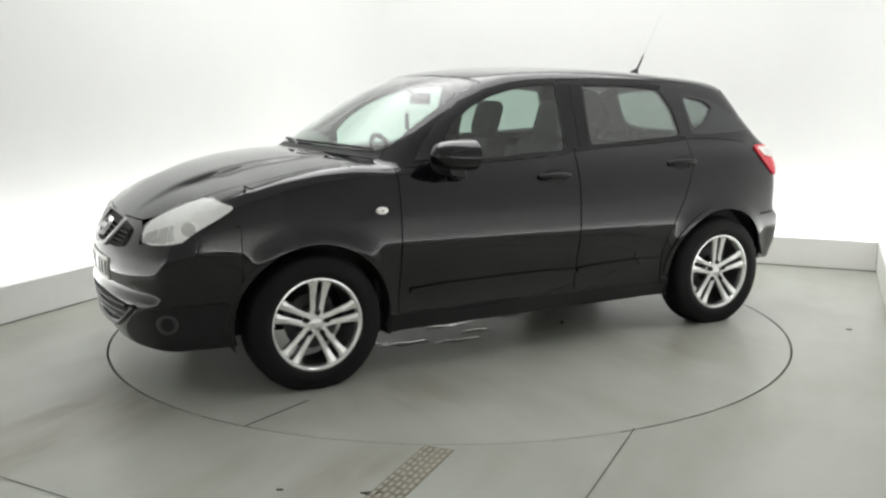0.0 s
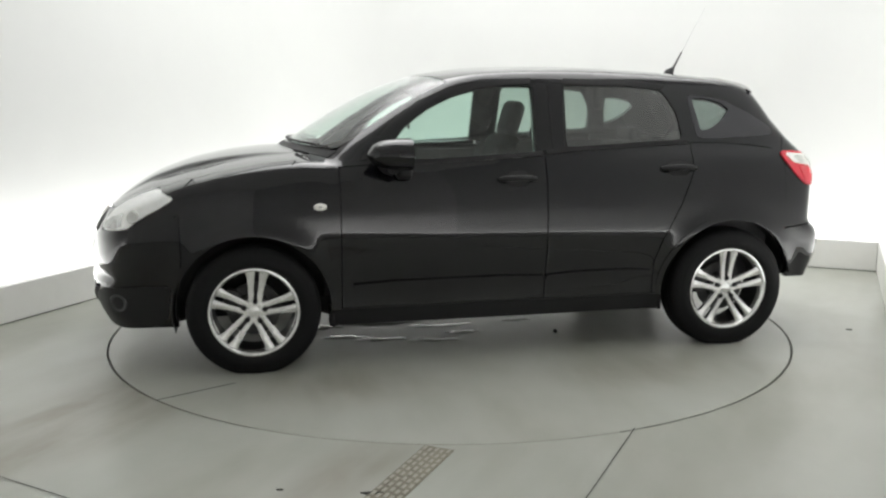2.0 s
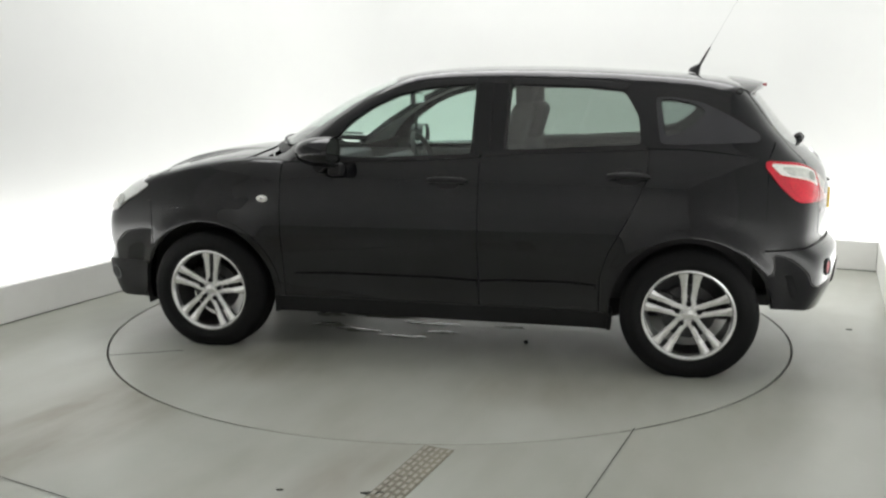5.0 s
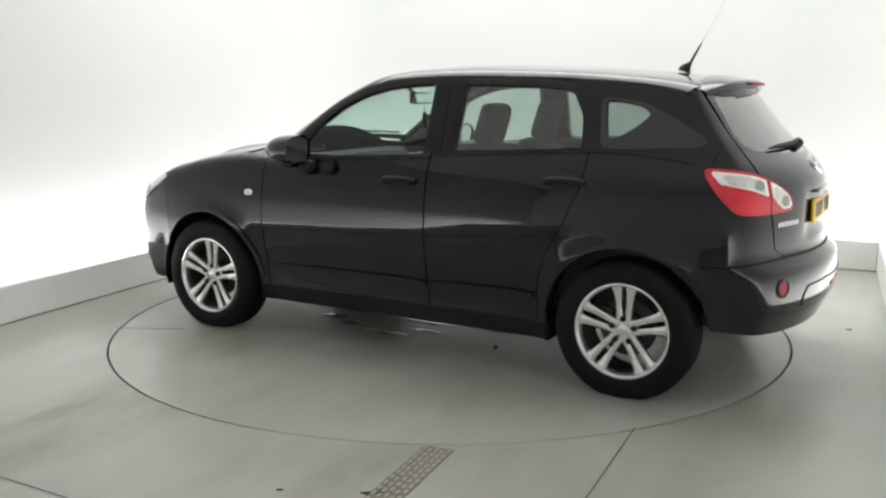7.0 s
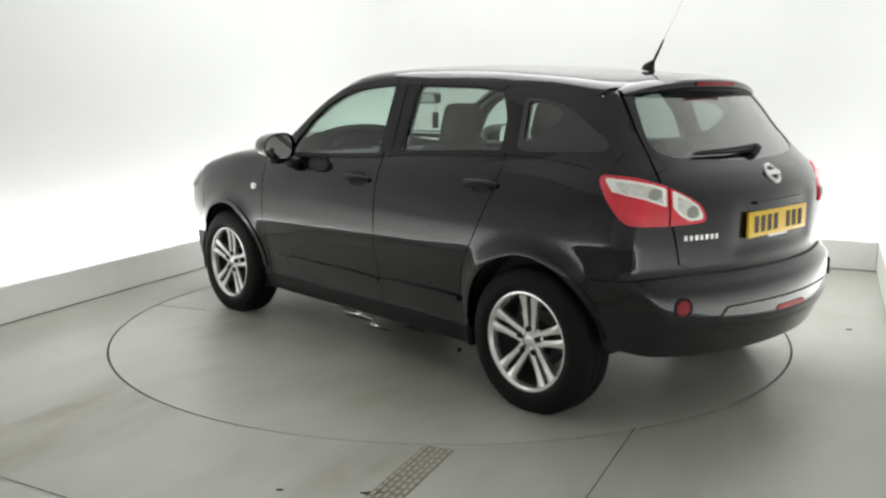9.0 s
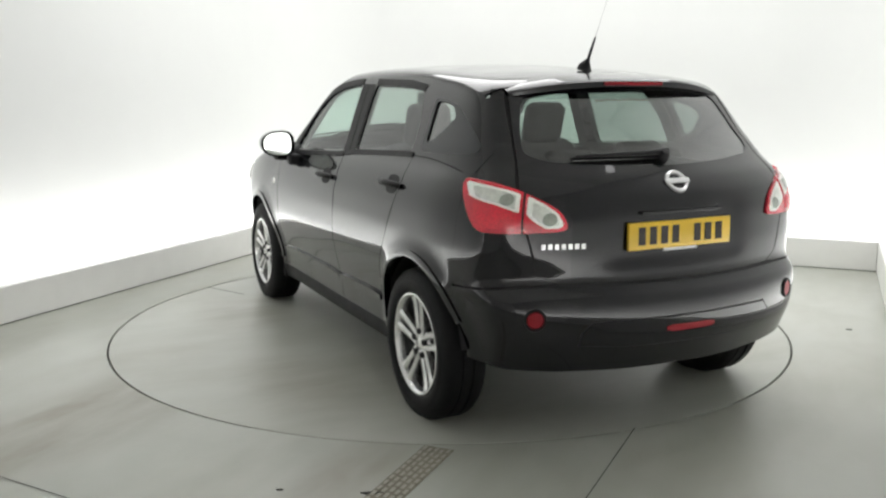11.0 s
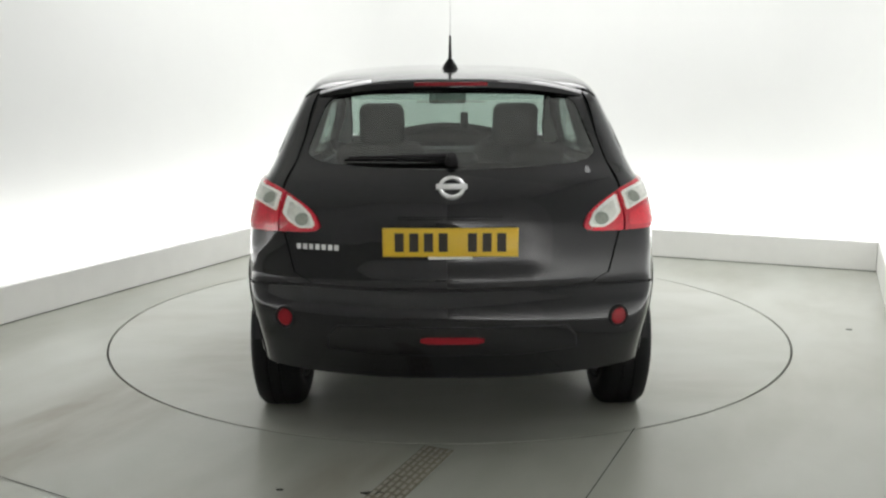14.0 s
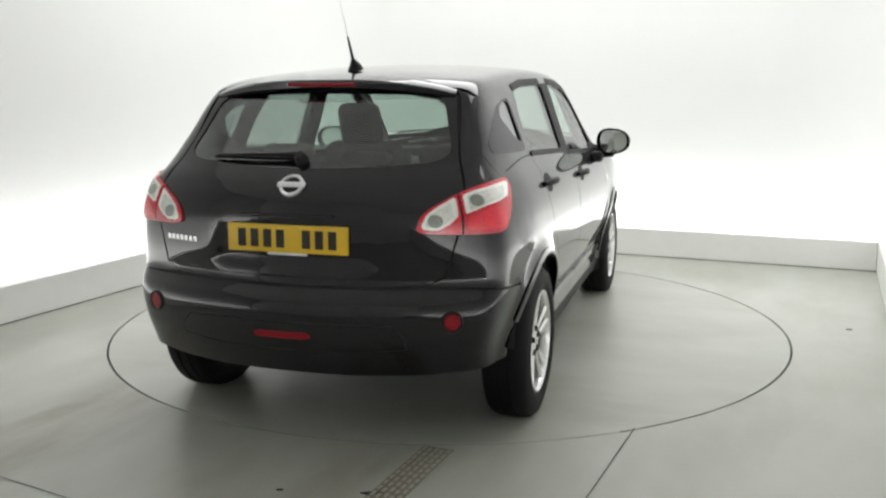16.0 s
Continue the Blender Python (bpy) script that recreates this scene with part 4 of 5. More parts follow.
    bm = bmesh.new()
    add_box(bm, (-1.699, -0.15, 1.455), (-1.685, 0.15, 1.470), 0.003)
    part("brake_light", bm, DEEP_RED, spoiler, "dark red high brake light")
    # rear wiper
    bm = bmesh.new()
    ys = np.linspace(0.40, 0.0, 9)
    q = at_back([(y, 1.170 - 0.02 * y) for y in ys])
    nn = slope(q)
    add_tube(bm, [Vector(a + b * 0.022) for a, b in zip(q, nn)], 0.008, 8, [0.004, 0.005, 0.006, 0.007, 0.008, 0.009, 0.010, 0.012, 0.014])
    wiper = part("rear_wiper", bm, PLASTIC, tailgate, "black rear wiper arm")
    bm = bmesh.new()
    q = at_back([(y, 1.160) for y in ys + 0.02])
    nn = slope(q)
    add_tube(bm, [Vector(a + b * 0.010) for a, b in zip(q, nn)], 0.006, 6)
    part("wiper_blade", bm, RUBBER, wiper)
    bm = bmesh.new()
    q = at_back([(0.0, 1.162)])
    add_lathe(bm, [(0.0, 0.04), (0.018, 0.038), (0.026, 0.02), (0.028, 0.0)], facing(q[0], slope(q)[0]), 20)
    part("wiper_pivot", bm, PLASTIC, wiper)

    # emblem: a plain ring with a bar
    q = at_back([(0.0, 1.070)])
    m = facing(q[0], slope(q)[0])
    bm = bmesh.new()
    add_lathe(bm, [(0.036, -0.006), (0.037, 0.007), (0.044, 0.011), (0.051, 0.007), (0.053, -0.006)], m, 40)
    emblem = part("emblem", bm, CHROME, tailgate, "round plain chrome emblem")
    bm = bmesh.new()
    add_box(bm, (-0.060, -0.0125, 0.002), (0.060, 0.0125, 0.011), 0.003, m)
    part("emblem_bar", bm, CHROME, emblem)
    # badge as plain bars
    for i in range(7):
        y = 0.600 - i * 0.0255
        q = at_back([(y, 0.838)])
        bm = bmesh.new()
        add_box(bm, (-0.009, -0.011, 0), (0.009, 0.011, 0.004), 0.001, facing(q[0], slope(q)[0]), 1)
        part("badge_bar", bm, CHROME, tailgate, "", False)
    # plate: writing as bars
    m = facing((-2.038, 0.006, 0.865), (-1, 0, 0.02))
    bm = bmesh.new()
    add_box(bm, (-0.26, -0.0555, -0.014), (0.26, 0.0555, 0.0), 0.003, m)
    plate = part("number_plate", bm, PLATE_YELLOW, tailgate, "yellow plate with plain dark bars")
    bar_row(plate, "plate_bar", INK, 8, 0.035, 0.072, 0.021, m @ Matrix.Translation((0.0, 0, 0.0)), (4,))
    bm = bmesh.new()
    add_box(bm, (-0.085, -0.066, -0.008), (0.085, -0.056, -0.001), 0.001, m)
    part("plate_strip", bm, PLATE_WHITE, plate, "pale strip under the plate", False)
    bm = bmesh.new()
    add_box(bm, (-0.20, 0.086, -0.02), (0.20, 0.098, 0.006), 0.003, m)
    part("gate_grip", bm, PAINT, tailgate, "black grip strip over the plate")

    # -- tail lamps
    lamp = flat("tail", [(-1.622, 0.777, 1.090), (-1.75, 0.757, 1.084), (-1.80, 0.735, 1.078), (-1.868, 0.662, 1.050), (-1.925, 0.575, 1.005), (-1.957, 0.525, 0.966), (-1.972, 0.508, 0.920),
                         (-1.965, 0.520, 0.898), (-1.911, 0.673, 0.893), (-1.85, 0.770, 0.894), (-1.797, 0.815, 0.897), (-1.715, 0.815, 0.972)])
    lamp = rounded(lamp, 2)
    d = 45.8 * TURN / 57.2958

    def cut_at(poly, at, above):
        """The part of an outline on one side of an upright line."""
        out = []
        for a, b in zip(poly, np.roll(poly, -1, 0)):
            ka, kb = (a[0] - at) * above >= 0, (b[0] - at) * above >= 0
            if ka:
                out.append(a)
            if ka != kb:
                out.append(a + (b - a) * (at - a[0]) / (b[0] - a[0]))
        return np.array(out)

    def shrunk(poly, k, to=None):
        c = poly.mean(0) if to is None else np.array(to)
        return c + (poly - c) * k

    outer, inner = cut_at(lamp, d + 0.003, 1), cut_at(lamp, d - 0.003, -1)
    lamps = both_sides("tail_lamp", cut_sheet("tail", outer, (), 0.012, 0.010, 0.02), RED_LENS, car, "red and clear tail lamp")
    inner_lamps = both_sides("gate_lamp", cut_sheet("tail", inner, (), 0.012, 0.010, 0.02), RED_LENS, tailgate, "clear lamp with a red surround")
    t = TURN / 57.2958
    strip = softened([(61.6 * t, 1.068), (61.0 * t, 1.076), (55 * t, 1.068), (50 * t, 1.052), (46.7 * t, 1.036), (46.7 * t, 0.968), (52 * t, 0.999), (59.5 * t, 1.024)], 0.007)
    clears = both_sides("clear_lens", cut_sheet("tail", strip, (), 0.010, 0.013, 0.004), CLEAR_LENS, lamps, "clear indicator lens")
    oval = softened([(45.0 * t, 1.030), (41 * t, 1.000), (37.8 * t, 0.966), (36.4 * t, 0.930), (36.9 * t, 0.913), (40.5 * t, 0.911), (43 * t, 0.934), (45.0 * t, 0.963)], 0.009)
    clears += both_sides("clear_lens", cut_sheet("tail", oval, (), 0.010, 0.013, 0.004), CLEAR_LENS, inner_lamps, "clear reversing lens")
    for k, (lens, to) in enumerate(((strip, (50.5 * t, 1.020)), (oval, (40.2 * t, 0.946)))):
        both_sides("lamp_bowl", cut_sheet("tail", shrunk(lens, 0.74, to), (), 0.008, 0.0145, 0.003), TAIL_BOWL, clears[2 * k:2 * k + 2], "grey bowl behind the clear lens")
    turn8 = np.linspace(0, 2 * np.pi, 18, endpoint=False)
    for k, (a, b, r) in enumerate(((49.6, 1.016, 0.021), (39.7, 0.944, 0.023))):
        disc = [(a * t + r * np.cos(w), b + r * np.sin(w)) for w in turn8]
        both_sides("bulb", cut_sheet("tail", disc, (), 0.008, 0.0160, 0.003), BULB, clears[2 * k:2 * k + 2], "grey bulb behind the clear lens")
    red = softened([(58.0 * t, 1.006), (52 * t, 0.985), (46.9 * t, 0.955), (46.9 * t, 0.912), (56.5 * t, 0.912)], 0.012)
    both_sides("brake_lens", cut_sheet("tail", red, (), 0.010, 0.0125, 0.004), BRIGHT_RED, lamps, "bright red brake lens")
    # -- rear bumper
    side3 = at_side([(-1.66, 0.655), (-1.66, 0.56), (-1.675, 0.485), (-1.695, 0.42), (-1.706, 0.365)])
    low3 = onto("tail", np.array([(50 * t, 0.350), (38 * t, 0.335), (20 * t, 0.328)]))
    top3 = at_back([(0.30, 0.676), (0.58, 0.678), (0.70, 0.676)])
    half = np.concatenate([flat("tail", top3), flat("tail", side3), flat("tail", low3)])
    outline = [(0.0, 0.676), *[tuple(p) for p in half], (0.0, 0.330)]
    v, f, n = cut_sheet("tail", mirrored(outline), (), 0.022, 0, 0.03)
    bumper = mesh_object("rear_bumper", v, f, PAINT, car, "glossy black rear bumper", n)
    valance = mirrored([(0.0, 0.545), (20 * t, 0.545), (28.5 * t, 0.542), (31.0 * t, 0.500), (31.5 * t, 0.455), (20 * t, 0.440), (0.0, 0.438)])
    seam = mirrored([(0.0, 0.551), (20 * t, 0.551), (28.9 * t, 0.548), (31.5 * t, 0.502), (32.0 * t, 0.449), (20 * t, 0.434), (0.0, 0.432)])
    v, f, n = cut_sheet("tail", seam, (), 0.02, 0.0015, 0.003)
    mesh_object("valance_seam", v, f, SEAM, bumper, "dark joint round the bumper insert", n)
    v, f, n = cut_sheet("tail", valance, (), 0.02, 0.005, 0.006)
    mesh_object("valance", v, f, PAINT, bumper, "glossy black bumper insert", n)
    v, f, n = cut_sheet("tail", rounded(mirrored([(0.0, 0.512), (8.0 * t, 0.512), (8.0 * t, 0.486), (0.0, 0.486)]), 1), (), 0.012, 0.0085, 0.006)
    mesh_object("fog_lamp", v, f, DEEP_RED, bumper, "dark red rear fog lamp", n)
    q = onto("tail", np.array([(41.9 * t, 0.562)]))
    for s in (1, -1):
        bm = bmesh.new()
        m = facing((q[0][0], q[0][1] * s, q[0][2]), slope(q)[0] * np.array([1, s, 1]))
        add_lathe(bm, [(0.0, 0.006), (0.030, 0.005), (0.034, 0.001), (0.034, -0.004)], m, 28)
        reflector = part("reflector", bm, DEEP_RED, bumper, "round red reflector")
        bm = bmesh.new()
        add_lathe(bm, [(0.034, -0.004), (0.035, 0.007), (0.040, 0.008), (0.044, 0.002), (0.045, -0.006)], m, 28)
        part("reflector_ring", bm, PLASTIC, reflector)
    bm = bmesh.new()
    add_tube(bm, [(-1.88, 0.46, 0.345), (-1.75, 0.46, 0.335), (-1.45, 0.42, 0.30)], 0.026, 14)
    part("exhaust_pipe", bm, DARK_METAL, car, "dull steel exhaust pipe")

    # -- nose
    side3 = at_side([(1.664, 0.825), (1.664, 0.62), (1.675, 0.485), (1.695, 0.42), (1.707, 0.335), (1.69, 0.25)])
    head3 = [(33.5 * t, 0.80), (34.5 * t, 0.735), (43 * t, 0.738), (50 * t, 0.758), (56 * t, 0.800)]
    bottom = [(45 * t, 0.235), (28 * t, 0.225), (14 * t, 0.222)]
    rim = onto("top", np.array(hood_xy[-4:]))
    lip = [tuple(q) for q in flat("nose", rim[:-1][::-1])]
    half = [(0.0, float(rim[-1][2])), *lip, *head3, *[tuple(p) for p in flat("nose", side3)], *bottom, (0.0, 0.222)]
    grille = mirrored([(0.0, 0.822), (15 * t, 0.815), (27 * t, 0.800), (29.5 * t, 0.780), (29 * t, 0.735), (26 * t, 0.700), (0.0, 0.690)])
    intake = mirrored([(0.0, 0.470), (16 * t, 0.470), (31 * t, 0.448), (33 * t, 0.430), (22 * t, 0.325), (0.0, 0.318)])
    v, f, n = cut_sheet("nose", mirrored(half), (rounded(grille, 1), rounded(intake, 1)), 0.022, 0, 0.03)
    nose = mesh_object("front_bumper", v, f, PAINT, car, "glossy black front bumper", n)
    for name, hole, lines in (("grille", grille, (0.710, 0.730, 0.750, 0.770, 0.790)), ("lower_grille", intake, (0.352, 0.390, 0.430))):
        v, f, n = cut_sheet("nose", rounded(hole, 1), (), 0.03, -0.030, 0.004)
        g = mesh_object(name, v, f, PLASTIC, nose, "black honeycomb grille", n)
        wide = max(a for a, _ in hole)
        for z in lines:
            bm = bmesh.new()
            q = onto("nose", np.array([(a, z) for a in np.linspace(-wide * 0.84, wide * 0.84, 25)]))
            add_tube(bm, [Vector(a - b * 0.010) for a, b in zip(q, slope(q))], 0.005 if name == "grille" else 0.007, 8)
            part("grille_bar", bm, PLASTIC if name == "grille" else SATIN, g)
        if name == "grille":
            for a in np.linspace(-0.34, 0.34, 21):
                bm = bmesh.new()
                q = onto("nose", np.array([(a, 0.70), (a, 0.745), (a, 0.795)]))
                add_tube(bm, [Vector(p - b * 0.014) for p, b in zip(q, slope(q))], 0.004, 6)
                part("grille_rib", bm, PLASTIC, g)
    bm = bmesh.new()
    q = onto("nose", np.array([(a, z) for a, z in [(33.5 * t, 0.445), (30 * t, 0.40), (24 * t, 0.345), (20 * t, 0.318), (10 * t, 0.306), (0, 0.303), (-10 * t, 0.306), (-20 * t, 0.318), (-24 * t, 0.345), (-30 * t, 0.40), (-33.5 * t, 0.445)]]))
    add_tube(bm, [Vector(a + b * 0.003) for a, b in zip(q, slope(q))], 0.012, 10)
    part("intake_surround", bm, SATIN, nose, "satin grey lip round the lower intake")
    bm = bmesh.new()
    q = onto("nose", np.array([(a, z) for a, z in [(17 * t, 0.815), (14 * t, 0.75), (9 * t, 0.69), (0, 0.678), (-9 * t, 0.69), (-14 * t, 0.75), (-17 * t, 0.815)]]))
    add_tube(bm, [Vector(a + b * 0.004) for a, b in zip(q, slope(q))], 0.011, 10)
    part("grille_surround", bm, CHROME, nose, "bright chrome grille surround")
    q = onto("nose", np.array([(0.0, 0.755)]))
    bm = bmesh.new()
    m = facing(q[0] + slope(q)[0] * 0.008, slope(q)[0])
    add_lathe(bm, [(0.042, -0.01), (0.043, 0.006), (0.050, 0.010), (0.056, 0.006), (0.057, -0.01)], m, 36)
    add_box(bm, (-0.068, -0.014, 0.0), (0.068, 0.014, 0.012), 0.003, m)
    part("emblem", bm, CHROME, nose, "round plain chrome emblem")
    w = 15.8 * t
    v, f, n = cut_sheet("nose", [(-w, 0.522), (w, 0.522), (w, 0.633), (-w, 0.633)], (), 0.03, 0.008, 0.008)
    plate = mesh_object("number_plate", v, f, PLATE_WHITE, nose, "white plate with plain dark bars", n)
    for i in range(8):
        if i != 4:
            c = (-0.875 + 0.25 * i) * w
            v, f, n = cut_sheet("nose", [(c - 0.07 * w, 0.542), (c + 0.07 * w, 0.542), (c + 0.07 * w, 0.613), (c - 0.07 * w, 0.613)], (), 0.03, 0.0095, 0.002)
            mesh_object("plate_bar", v, f, INK, plate, "", n)
    for s in (1, -1):
        bm = bmesh.new()
        q = onto("nose", np.array([(44 * t, 0.375)]))
        m = facing((q[0][0], q[0][1] * s, q[0][2]), slope(q)[0] * np.array([1, s, 1]))
        add_lathe(bm, [(0.0, 0.002), (0.030, 0.003), (0.036, 0.007), (0.046, 0.008), (0.052, 0.0)], m, 28)
        part("fog_lamp", bm, SATIN, nose, "round dark fog lamp surround")

    skirt = rounded([(36 * t, 0.445), (50 * t, 0.462), (60 * t, 0.468), (58.5 * t, 0.40), (58 * t, 0.30), (54 * t, 0.25), (40 * t, 0.24), (25 * t, 0.235), (24 * t, 0.30)], 1)
    both_sides("lower_skirt", cut_sheet("nose", skirt, (), 0.02, 0.006, 0.012), PLASTIC, nose, "matt black lower bumper skirt")

    # -- head lamps
    head = rounded(flat("nose", [(2.040, 0.600, 0.738), (2.015, 0.520, 0.800), *[tuple(q - np.array([0, 0, 0.007])) for q in hood_at([1.98, 1.87, 1.74])], (1.675, 0.780, 0.920), (1.688, 0.820, 0.905), (1.751, 0.817, 0.866), (1.835, 0.803, 0.822), (1.895, 0.79, 0.782), (1.92, 0.778, 0.757)]), 1)
    bowls = both_sides("head_lamp", cut_sheet("nose", head, (), 0.014, 0.003, 0.03), HEAD_BOWL, car, "clear swept-back head lamp")
    both_sides("lamp_cover", cut_sheet("nose", head, (), 0.02, 0.012, 0.008), HEAD_LENS, bowls, "clear lamp cover")
    bezel = softened([(36.0 * t, 0.748), (36.5 * t, 0.786), (44.5 * t, 0.826), (45.6 * t, 0.756)], 0.01)
    both_sides("lamp_bezel", cut_sheet("nose", bezel, (), 0.014, 0.0045, 0.004), LAMP_BOWL, bowls, "grey inner bezel")
    bar = softened([(45.9 * t, 0.760), (45.0 * t, 0.828), (46.6 * t, 0.834), (47.6 * t, 0.772)], 0.005)
    both_sides("lamp_divider", cut_sheet("nose", bar, (), 0.014, 0.006, 0.005), CHROME, bowls, "bright divider between the bulbs")
    for a, z, r in ((40.8 * t, 0.782, 0.030), (51 * t, 0.822, 0.030)):
        q = onto("nose", np.array([(a, z)]))
        for s, bowl in zip((1, -1), bowls):
            bm = bmesh.new()
            m = facing((q[0][0], q[0][1] * s, q[0][2]), slope(q)[0] * np.array([1, s, 1]))
            add_lathe(bm, [(0.0, 0.004), (r * 0.5, 0.0045), (r * 0.9, 0.008), (r, 0.009), (r * 1.12, 0.006), (r * 1.15, 0.001)], m, 24)
            part("reflector", bm, LAMP_BOWL, bowl, "round bright reflector")

    # -- windscreen and wipers
    side_pts = [p for p in edge if p[0] > 0.258]
    left = [tuple(q) for q in flat("screen", [p - np.array([0, 0.004, 0]) for p in side_pts])]
    low = [tuple(q) for q in flat("screen", onto("top", np.array([(1.125 - 0.60 * y * y, y) for y in (0.62, 0.45, 0.25, 0.0)])))]
    top = [tuple(q) for q in flat("screen", onto("top", np.array([(0.348 - 0.28 * y * y, y) for y in (0.0, 0.15, 0.3)])))]
    half = low[::-1] + left[2:] + top[::-1]
    v, f, n = cut_sheet("screen", mirrored(half), (), 0.04, -0.003, 0.004)
    pane = mesh_object("windscreen", v, f, PANE_SCREEN, car, "clear raked windscreen", n)
    pane.visible_shadow = False
    cowl = [(1.145 - 0.50 * y * y, y) for y in np.linspace(-0.68, 0.68, 15)] + [(1.112 - 0.54 * y * y, y) for y in np.linspace(0.68, -0.68, 15)]
    v, f, n = cut_sheet("top", cowl, (), 0.04, 0.002, 0.006)
    mesh_object("cowl", v, f, PLASTIC, car, "matt black cowl under the windscreen", n)
    for y0, y1 in ((0.62, 0.02), (-0.05, -0.64)):
        bm = bmesh.new()
        q = onto("top", np.array([(1.10 - 0.52 * y * y, y) for y in np.linspace(y0, y1, 8)]))
        add_tube(bm, [Vector(a) + Vector((0, 0, 0.012)) for a in q], 0.006, 8)
        part("front_wiper", bm, PLASTIC, car, "black front wiper")

    # -- small things on the sides
    q = at_side([(0.966, 0.856)])
    for s in (1, -1):
        bm = bmesh.new()
        m = facing((q[0][0], q[0][1] * s, q[0][2]), slope(q)[0] * np.array([1, s, 1])) @ Matrix.Diagonal((1.0, 0.58, 1.0, 1.0))
        add_lathe(bm, [(0.0, 0.008), (0.022, 0.007), (0.031, 0.004), (0.034, 0.0), (0.034, -0.003)], m, 28)
        rep = part("side_repeater", bm, CLEAR_LENS, car, "clear oval side indicator")
        bm = bmesh.new()
        add_lathe(bm, [(0.0, 0.0105), (0.009, 0.010), (0.011, 0.006)], m, 16)
        part("bulb", bm, LAMP_BOWL, rep)
    for s, a, b in ((1, fd[0], rd[0]), (-1, fd[1], rd[1])):
        build_handle(a, -0.075, 0.972, s)
        build_handle(b, -1.000, 1.008, s)
    for s, door in zip((1, -1), fd):
        build_mirror(car, s)

    # -- antenna
    base = Vector((-1.318, 0.0, 1.530))
    bm = bmesh.new()
    add_tube(bm, [base, base + Vector((-0.004, 0, 0.015)), base + Vector((-0.02, 0, 0.034)), base + Vector((-0.03, 0, 0.045))], 0.03, 16, [0.036, 0.030, 0.016, 0.009])
    ant = part("antenna", bm, PLASTIC, car, "black roof antenna leaning back")
    lean = Vector((-0.47, 0, 0.883))
    bm = bmesh.new()
    add_tube(bm, [base + Vector((-0.03, 0, 0.045)) + lean * k for k in (0, 0.05, 0.11)], 0.006, 8, [0.0075, 0.0065, 0.0045])
    part("mast", bm, PLASTIC, ant)
    bm = bmesh.new()
    add_tube(bm, [base + Vector((-0.03, 0, 0.045)) + lean * k for k in (0.11, 0.22, 0.42)], 0.002, 6, [0.0016, 0.0010, 0.0007])
    part("whip", bm, CHROME, ant, "thin bright whip")

    # -- underside and wheel arches
    bm = bmesh.new()
    add_box(bm, (-1.55, -0.60, 0.24), (2.0, 0.60, 0.34), 0.03)
    add_box(bm, (-0.92, -0.80, 0.225), (0.92, 0.80, 0.30), 0.03)
    part("underbody", bm, PLASTIC, car, "dark underside")
    for wx in (WHEEL_X, -WHEEL_X):
        for s in (1, -1):
            bm = bmesh.new()
            rows = []
            for a in np.linspace(-14, 194 if wx > 0 else 170, 30):
                c, k = math.cos(radians(a)), math.sin(radians(a))
                rows.append([bm.verts.new((wx + r * c, y * s, WHEEL_Z + r * k)) for r, y in ((0.405, 0.84), (0.405, 0.58), (0.02, 0.57))])
            for p, q in zip(rows, rows[1:]):
                for j in range(2):
                    bm.faces.new((p[j], p[j + 1], q[j + 1], q[j]))
            part("arch_liner", bm, SEAM, car, "black wheel arch liner")
        for s in (1, -1):
            bm = bmesh.new()
            x = wx - 0.40 if wx > 0 else wx + 0.395
            add_box(bm, (x - 0.010, 0.66, 0.215), (x + 0.010, 0.83, 0.30), 0.004)
            if s < 0:
                bmesh.ops.transform(bm, verts=bm.verts, matrix=Matrix.Diagonal((1, -1, 1, 1)))
            part("mud_flap", bm, PLASTIC, car, "short black mud flap")

    for wx in (WHEEL_X, -WHEEL_X):
        for s in (1, -1):
            build_wheel(car, wx, s, -s * (96 if wx > 0 else 91))

    # -- cabin
    bm = bmesh.new()
    add_box(bm, (-1.9, -0.72, 0.36), (0.95, 0.72, 0.42), 0.01)
    add_box(bm, (-1.62, 0.70, 0.40), (0.95, 0.735, 1.04), 0.01)
    add_box(bm, (-1.62, -0.735, 0.40), (0.95, -0.70, 1.04), 0.01)
    add_box(bm, (-1.80, -0.60, 0.42), (-1.72, 0.60, 1.02), 0.02)
    part("cabin_tub", bm, TRIM, car, "dark cabin floor and side trim")
    bm = bmesh.new()
    add_box(bm, (0.52, -0.72, 0.62), (0.98, 0.72, 0.985), 0.08, None, 4)
    add_box(bm, (0.45, -0.66, 0.80), (0.62, -0.14, 1.03), 0.06, None, 4)
    add_box(bm, (0.80, -0.62, 0.95), (1.02, 0.62, 1.045), 0.03, None, 2)
    part("dashboard", bm, TRIM, car, "dark grey dashboard")
    bm = bmesh.new()
    m = Matrix.Translation((0.36, -0.37, 0.99)) @ Matrix.Rotation(radians(-66), 4, "Y")
    rings = []
    for i in range(36):
        a = 2 * math.pi * i / 36
        c = m @ Vector((0.185 * math.cos(a), 0.185 * math.sin(a), 0))
        rings.append(c)
    add_tube(bm, rings + rings[:1], 0.016, 8)
    add_lathe(bm, [(0.0, 0.01), (0.06, 0.008), (0.07, -0.03)], m, 20)
    for a in (0, 120, 240):
        add_box(bm, (0.03, -0.018, -0.02), (0.18, 0.018, -0.004), 0.004, m @ Matrix.Rotation(radians(a + 180), 4, "Z"))
    part("steering_wheel", bm, PLASTIC, car, "black steering wheel")
    for y in (0.37, -0.37):
        build_seat(car, -0.16, y)
    bm = bmesh.new()
    lean = Matrix.Translation((-1.02, 0, 0.60)) @ Matrix.Rotation(radians(-20), 4, "Y")
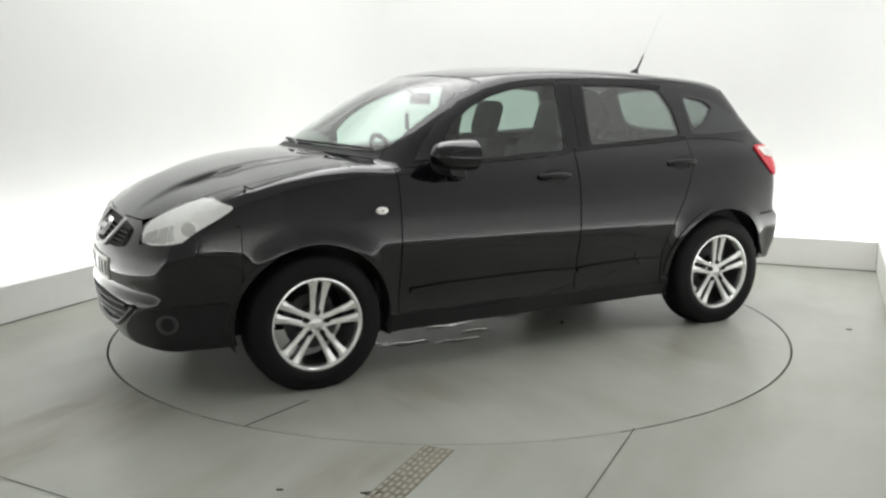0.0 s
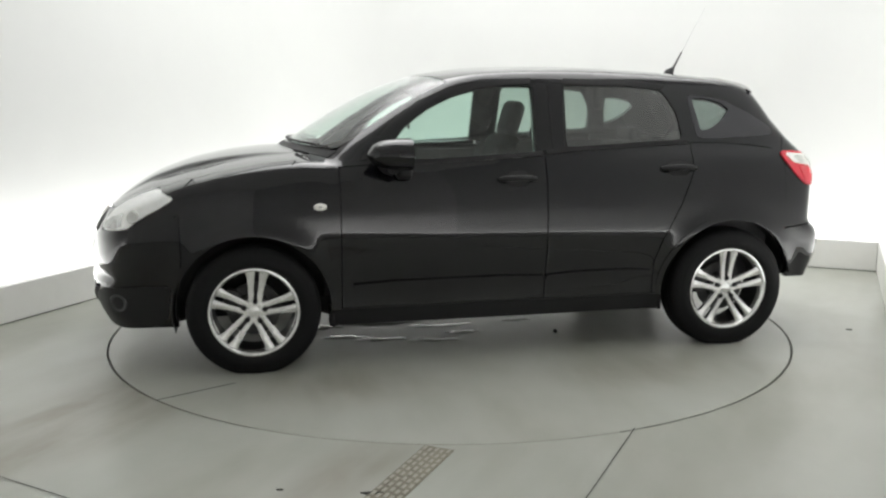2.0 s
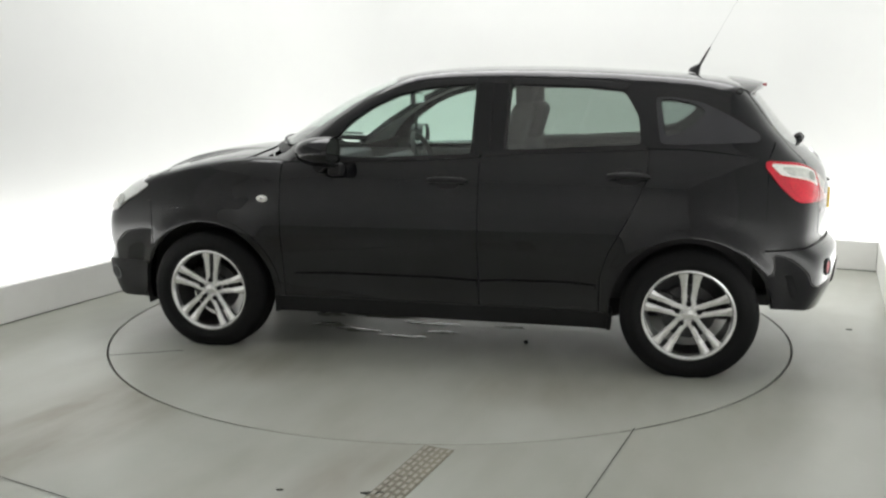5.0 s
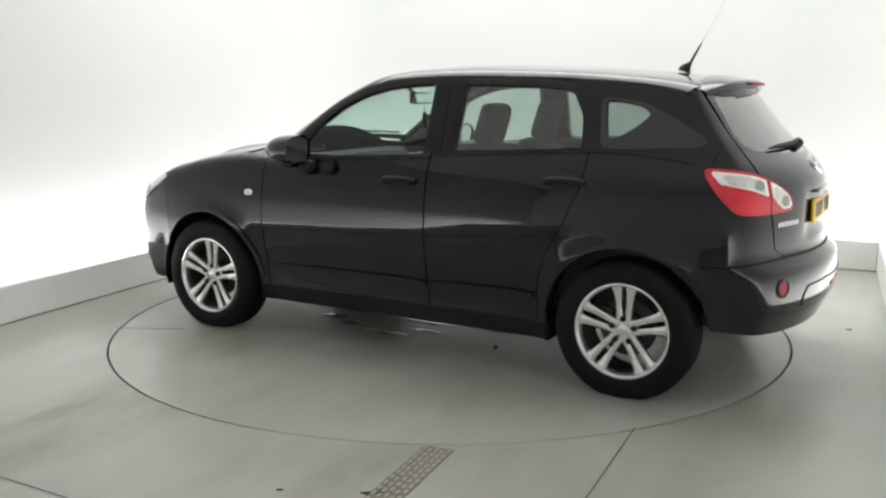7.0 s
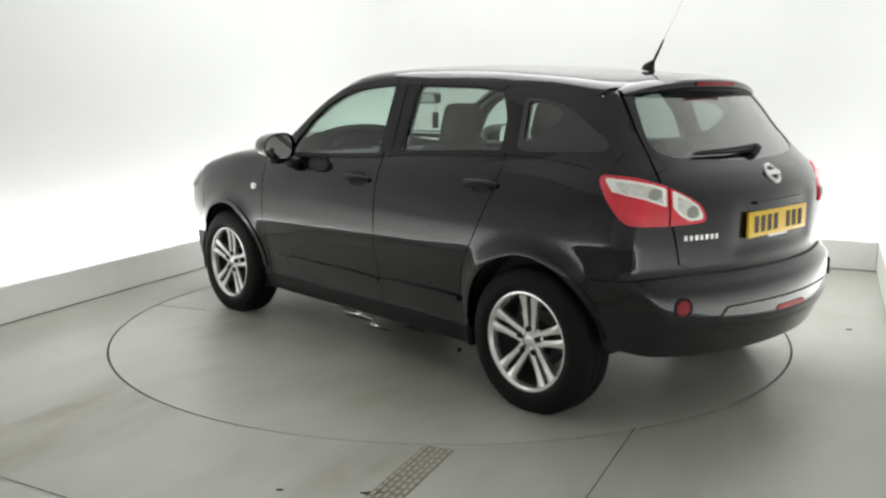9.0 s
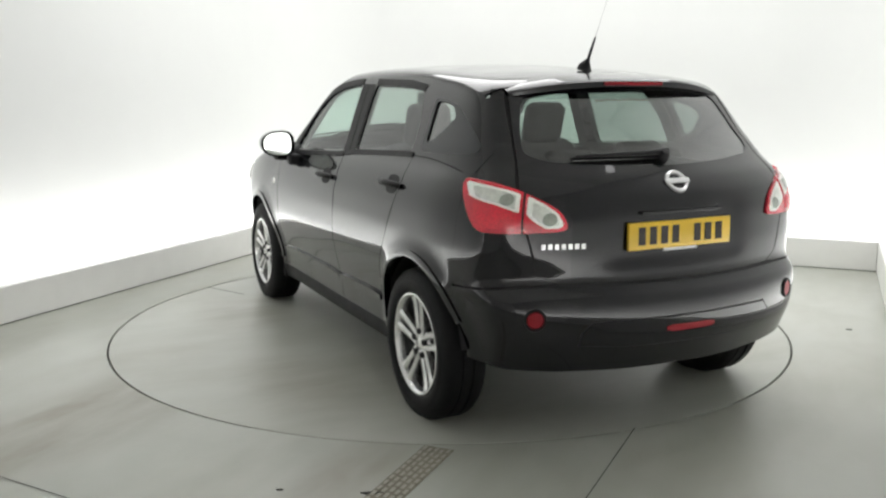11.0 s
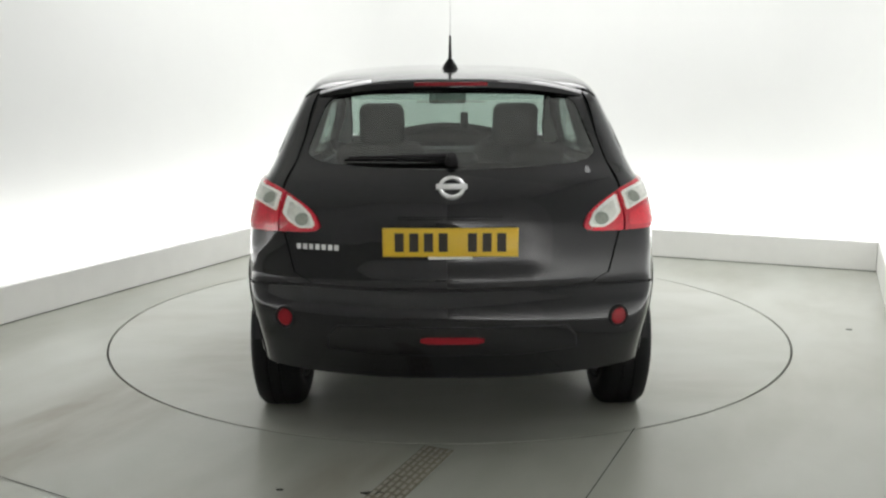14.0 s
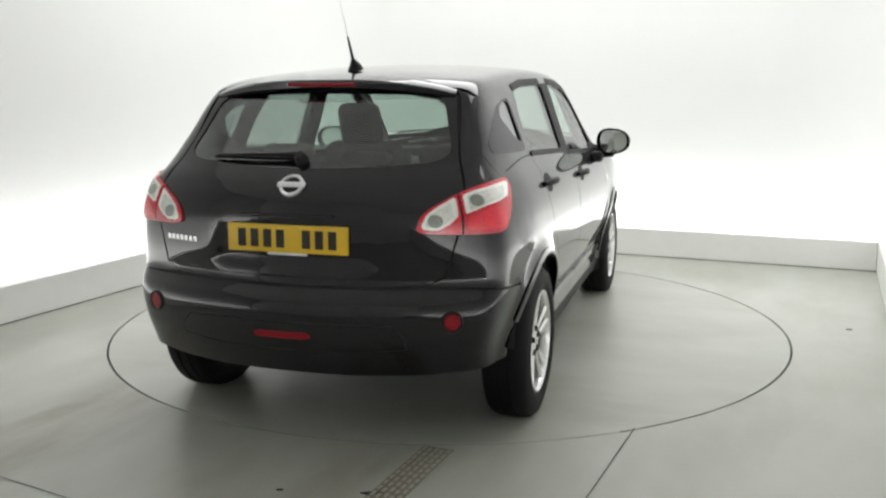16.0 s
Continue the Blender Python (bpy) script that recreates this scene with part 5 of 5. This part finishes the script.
    add_box(bm, (-0.08, -0.66, 0.0), (0.07, 0.66, 0.52), 0.05, lean, 3)
    add_box(bm, (-0.04, -0.66, -0.12), (0.50, 0.66, 0.04), 0.05, Matrix.Translation((-1.02, 0, 0.60)), 3)
    bench = part("rear_bench", bm, CLOTH, car, "dark cloth rear bench")
    for y in (0.40, 0.0, -0.40):
        bm = bmesh.new()
        top = 0.62 if y else 0.585
        add_box(bm, (-0.05, y - 0.13, 0.53), (0.04, y + 0.13, top), 0.035, lean, 3)
        part("headrest", bm, CLOTH, bench)
    bm = bmesh.new()
    add_box(bm, (0.30, -0.115, 1.355), (0.33, 0.115, 1.425), 0.014, None, 3)
    add_tube(bm, [(0.33, 0, 1.40), (0.42, 0, 1.46)], 0.012, 8)
    inner = part("inside_mirror", bm, PLASTIC, car, "black inside mirror")
    bm = bmesh.new()
    add_box(bm, (0.2965, -0.105, 1.362), (0.2995, 0.105, 1.418), 0.001, None, 1)
    part("mirror_glass", bm, MIRROR, inner, "clear mirror glass")
    bm = bmesh.new()
    add_tube(bm, [(0.35, -0.10, 1.37), (0.35, -0.105, 1.30)], 0.002, 6)
    add_box(bm, (0.345, -0.13, 1.20), (0.355, -0.08, 1.30), 0.004)
    part("hanging_freshener", bm, PLASTIC, inner, "small dark tag hanging from the mirror")
    lining = [(p[0], p[1] - 0.03) for p in edge if p[0] < 0.21]
    outline = lining + [(x, -y) for x, y in lining[::-1]]
    v, f, n = cut_sheet("top", outline, (), 0.06, -0.035, 0.003)
    mesh_object("roof_lining", v, f, LINING, car, "pale grey roof lining", n)
    return car


build_studio()
table = build_turntable()
car = build_car()


def motions():
    rows_car, rows_table = [], []
    for i in range(17):
        t = float(i)
        a = 208.648 - 8.4025 * t + 0.006875 * t * t - 0.00071544 * t ** 3
        turn = Matrix.Rotation(radians(a), 4, "Z")
        rows_car.append((t, turn @ Matrix.Translation((-0.1196, 0.0017, 0.0))))
        rows_table.append((t, turn))
    walk(car, rows_car)
    walk(table, rows_table)


motions()
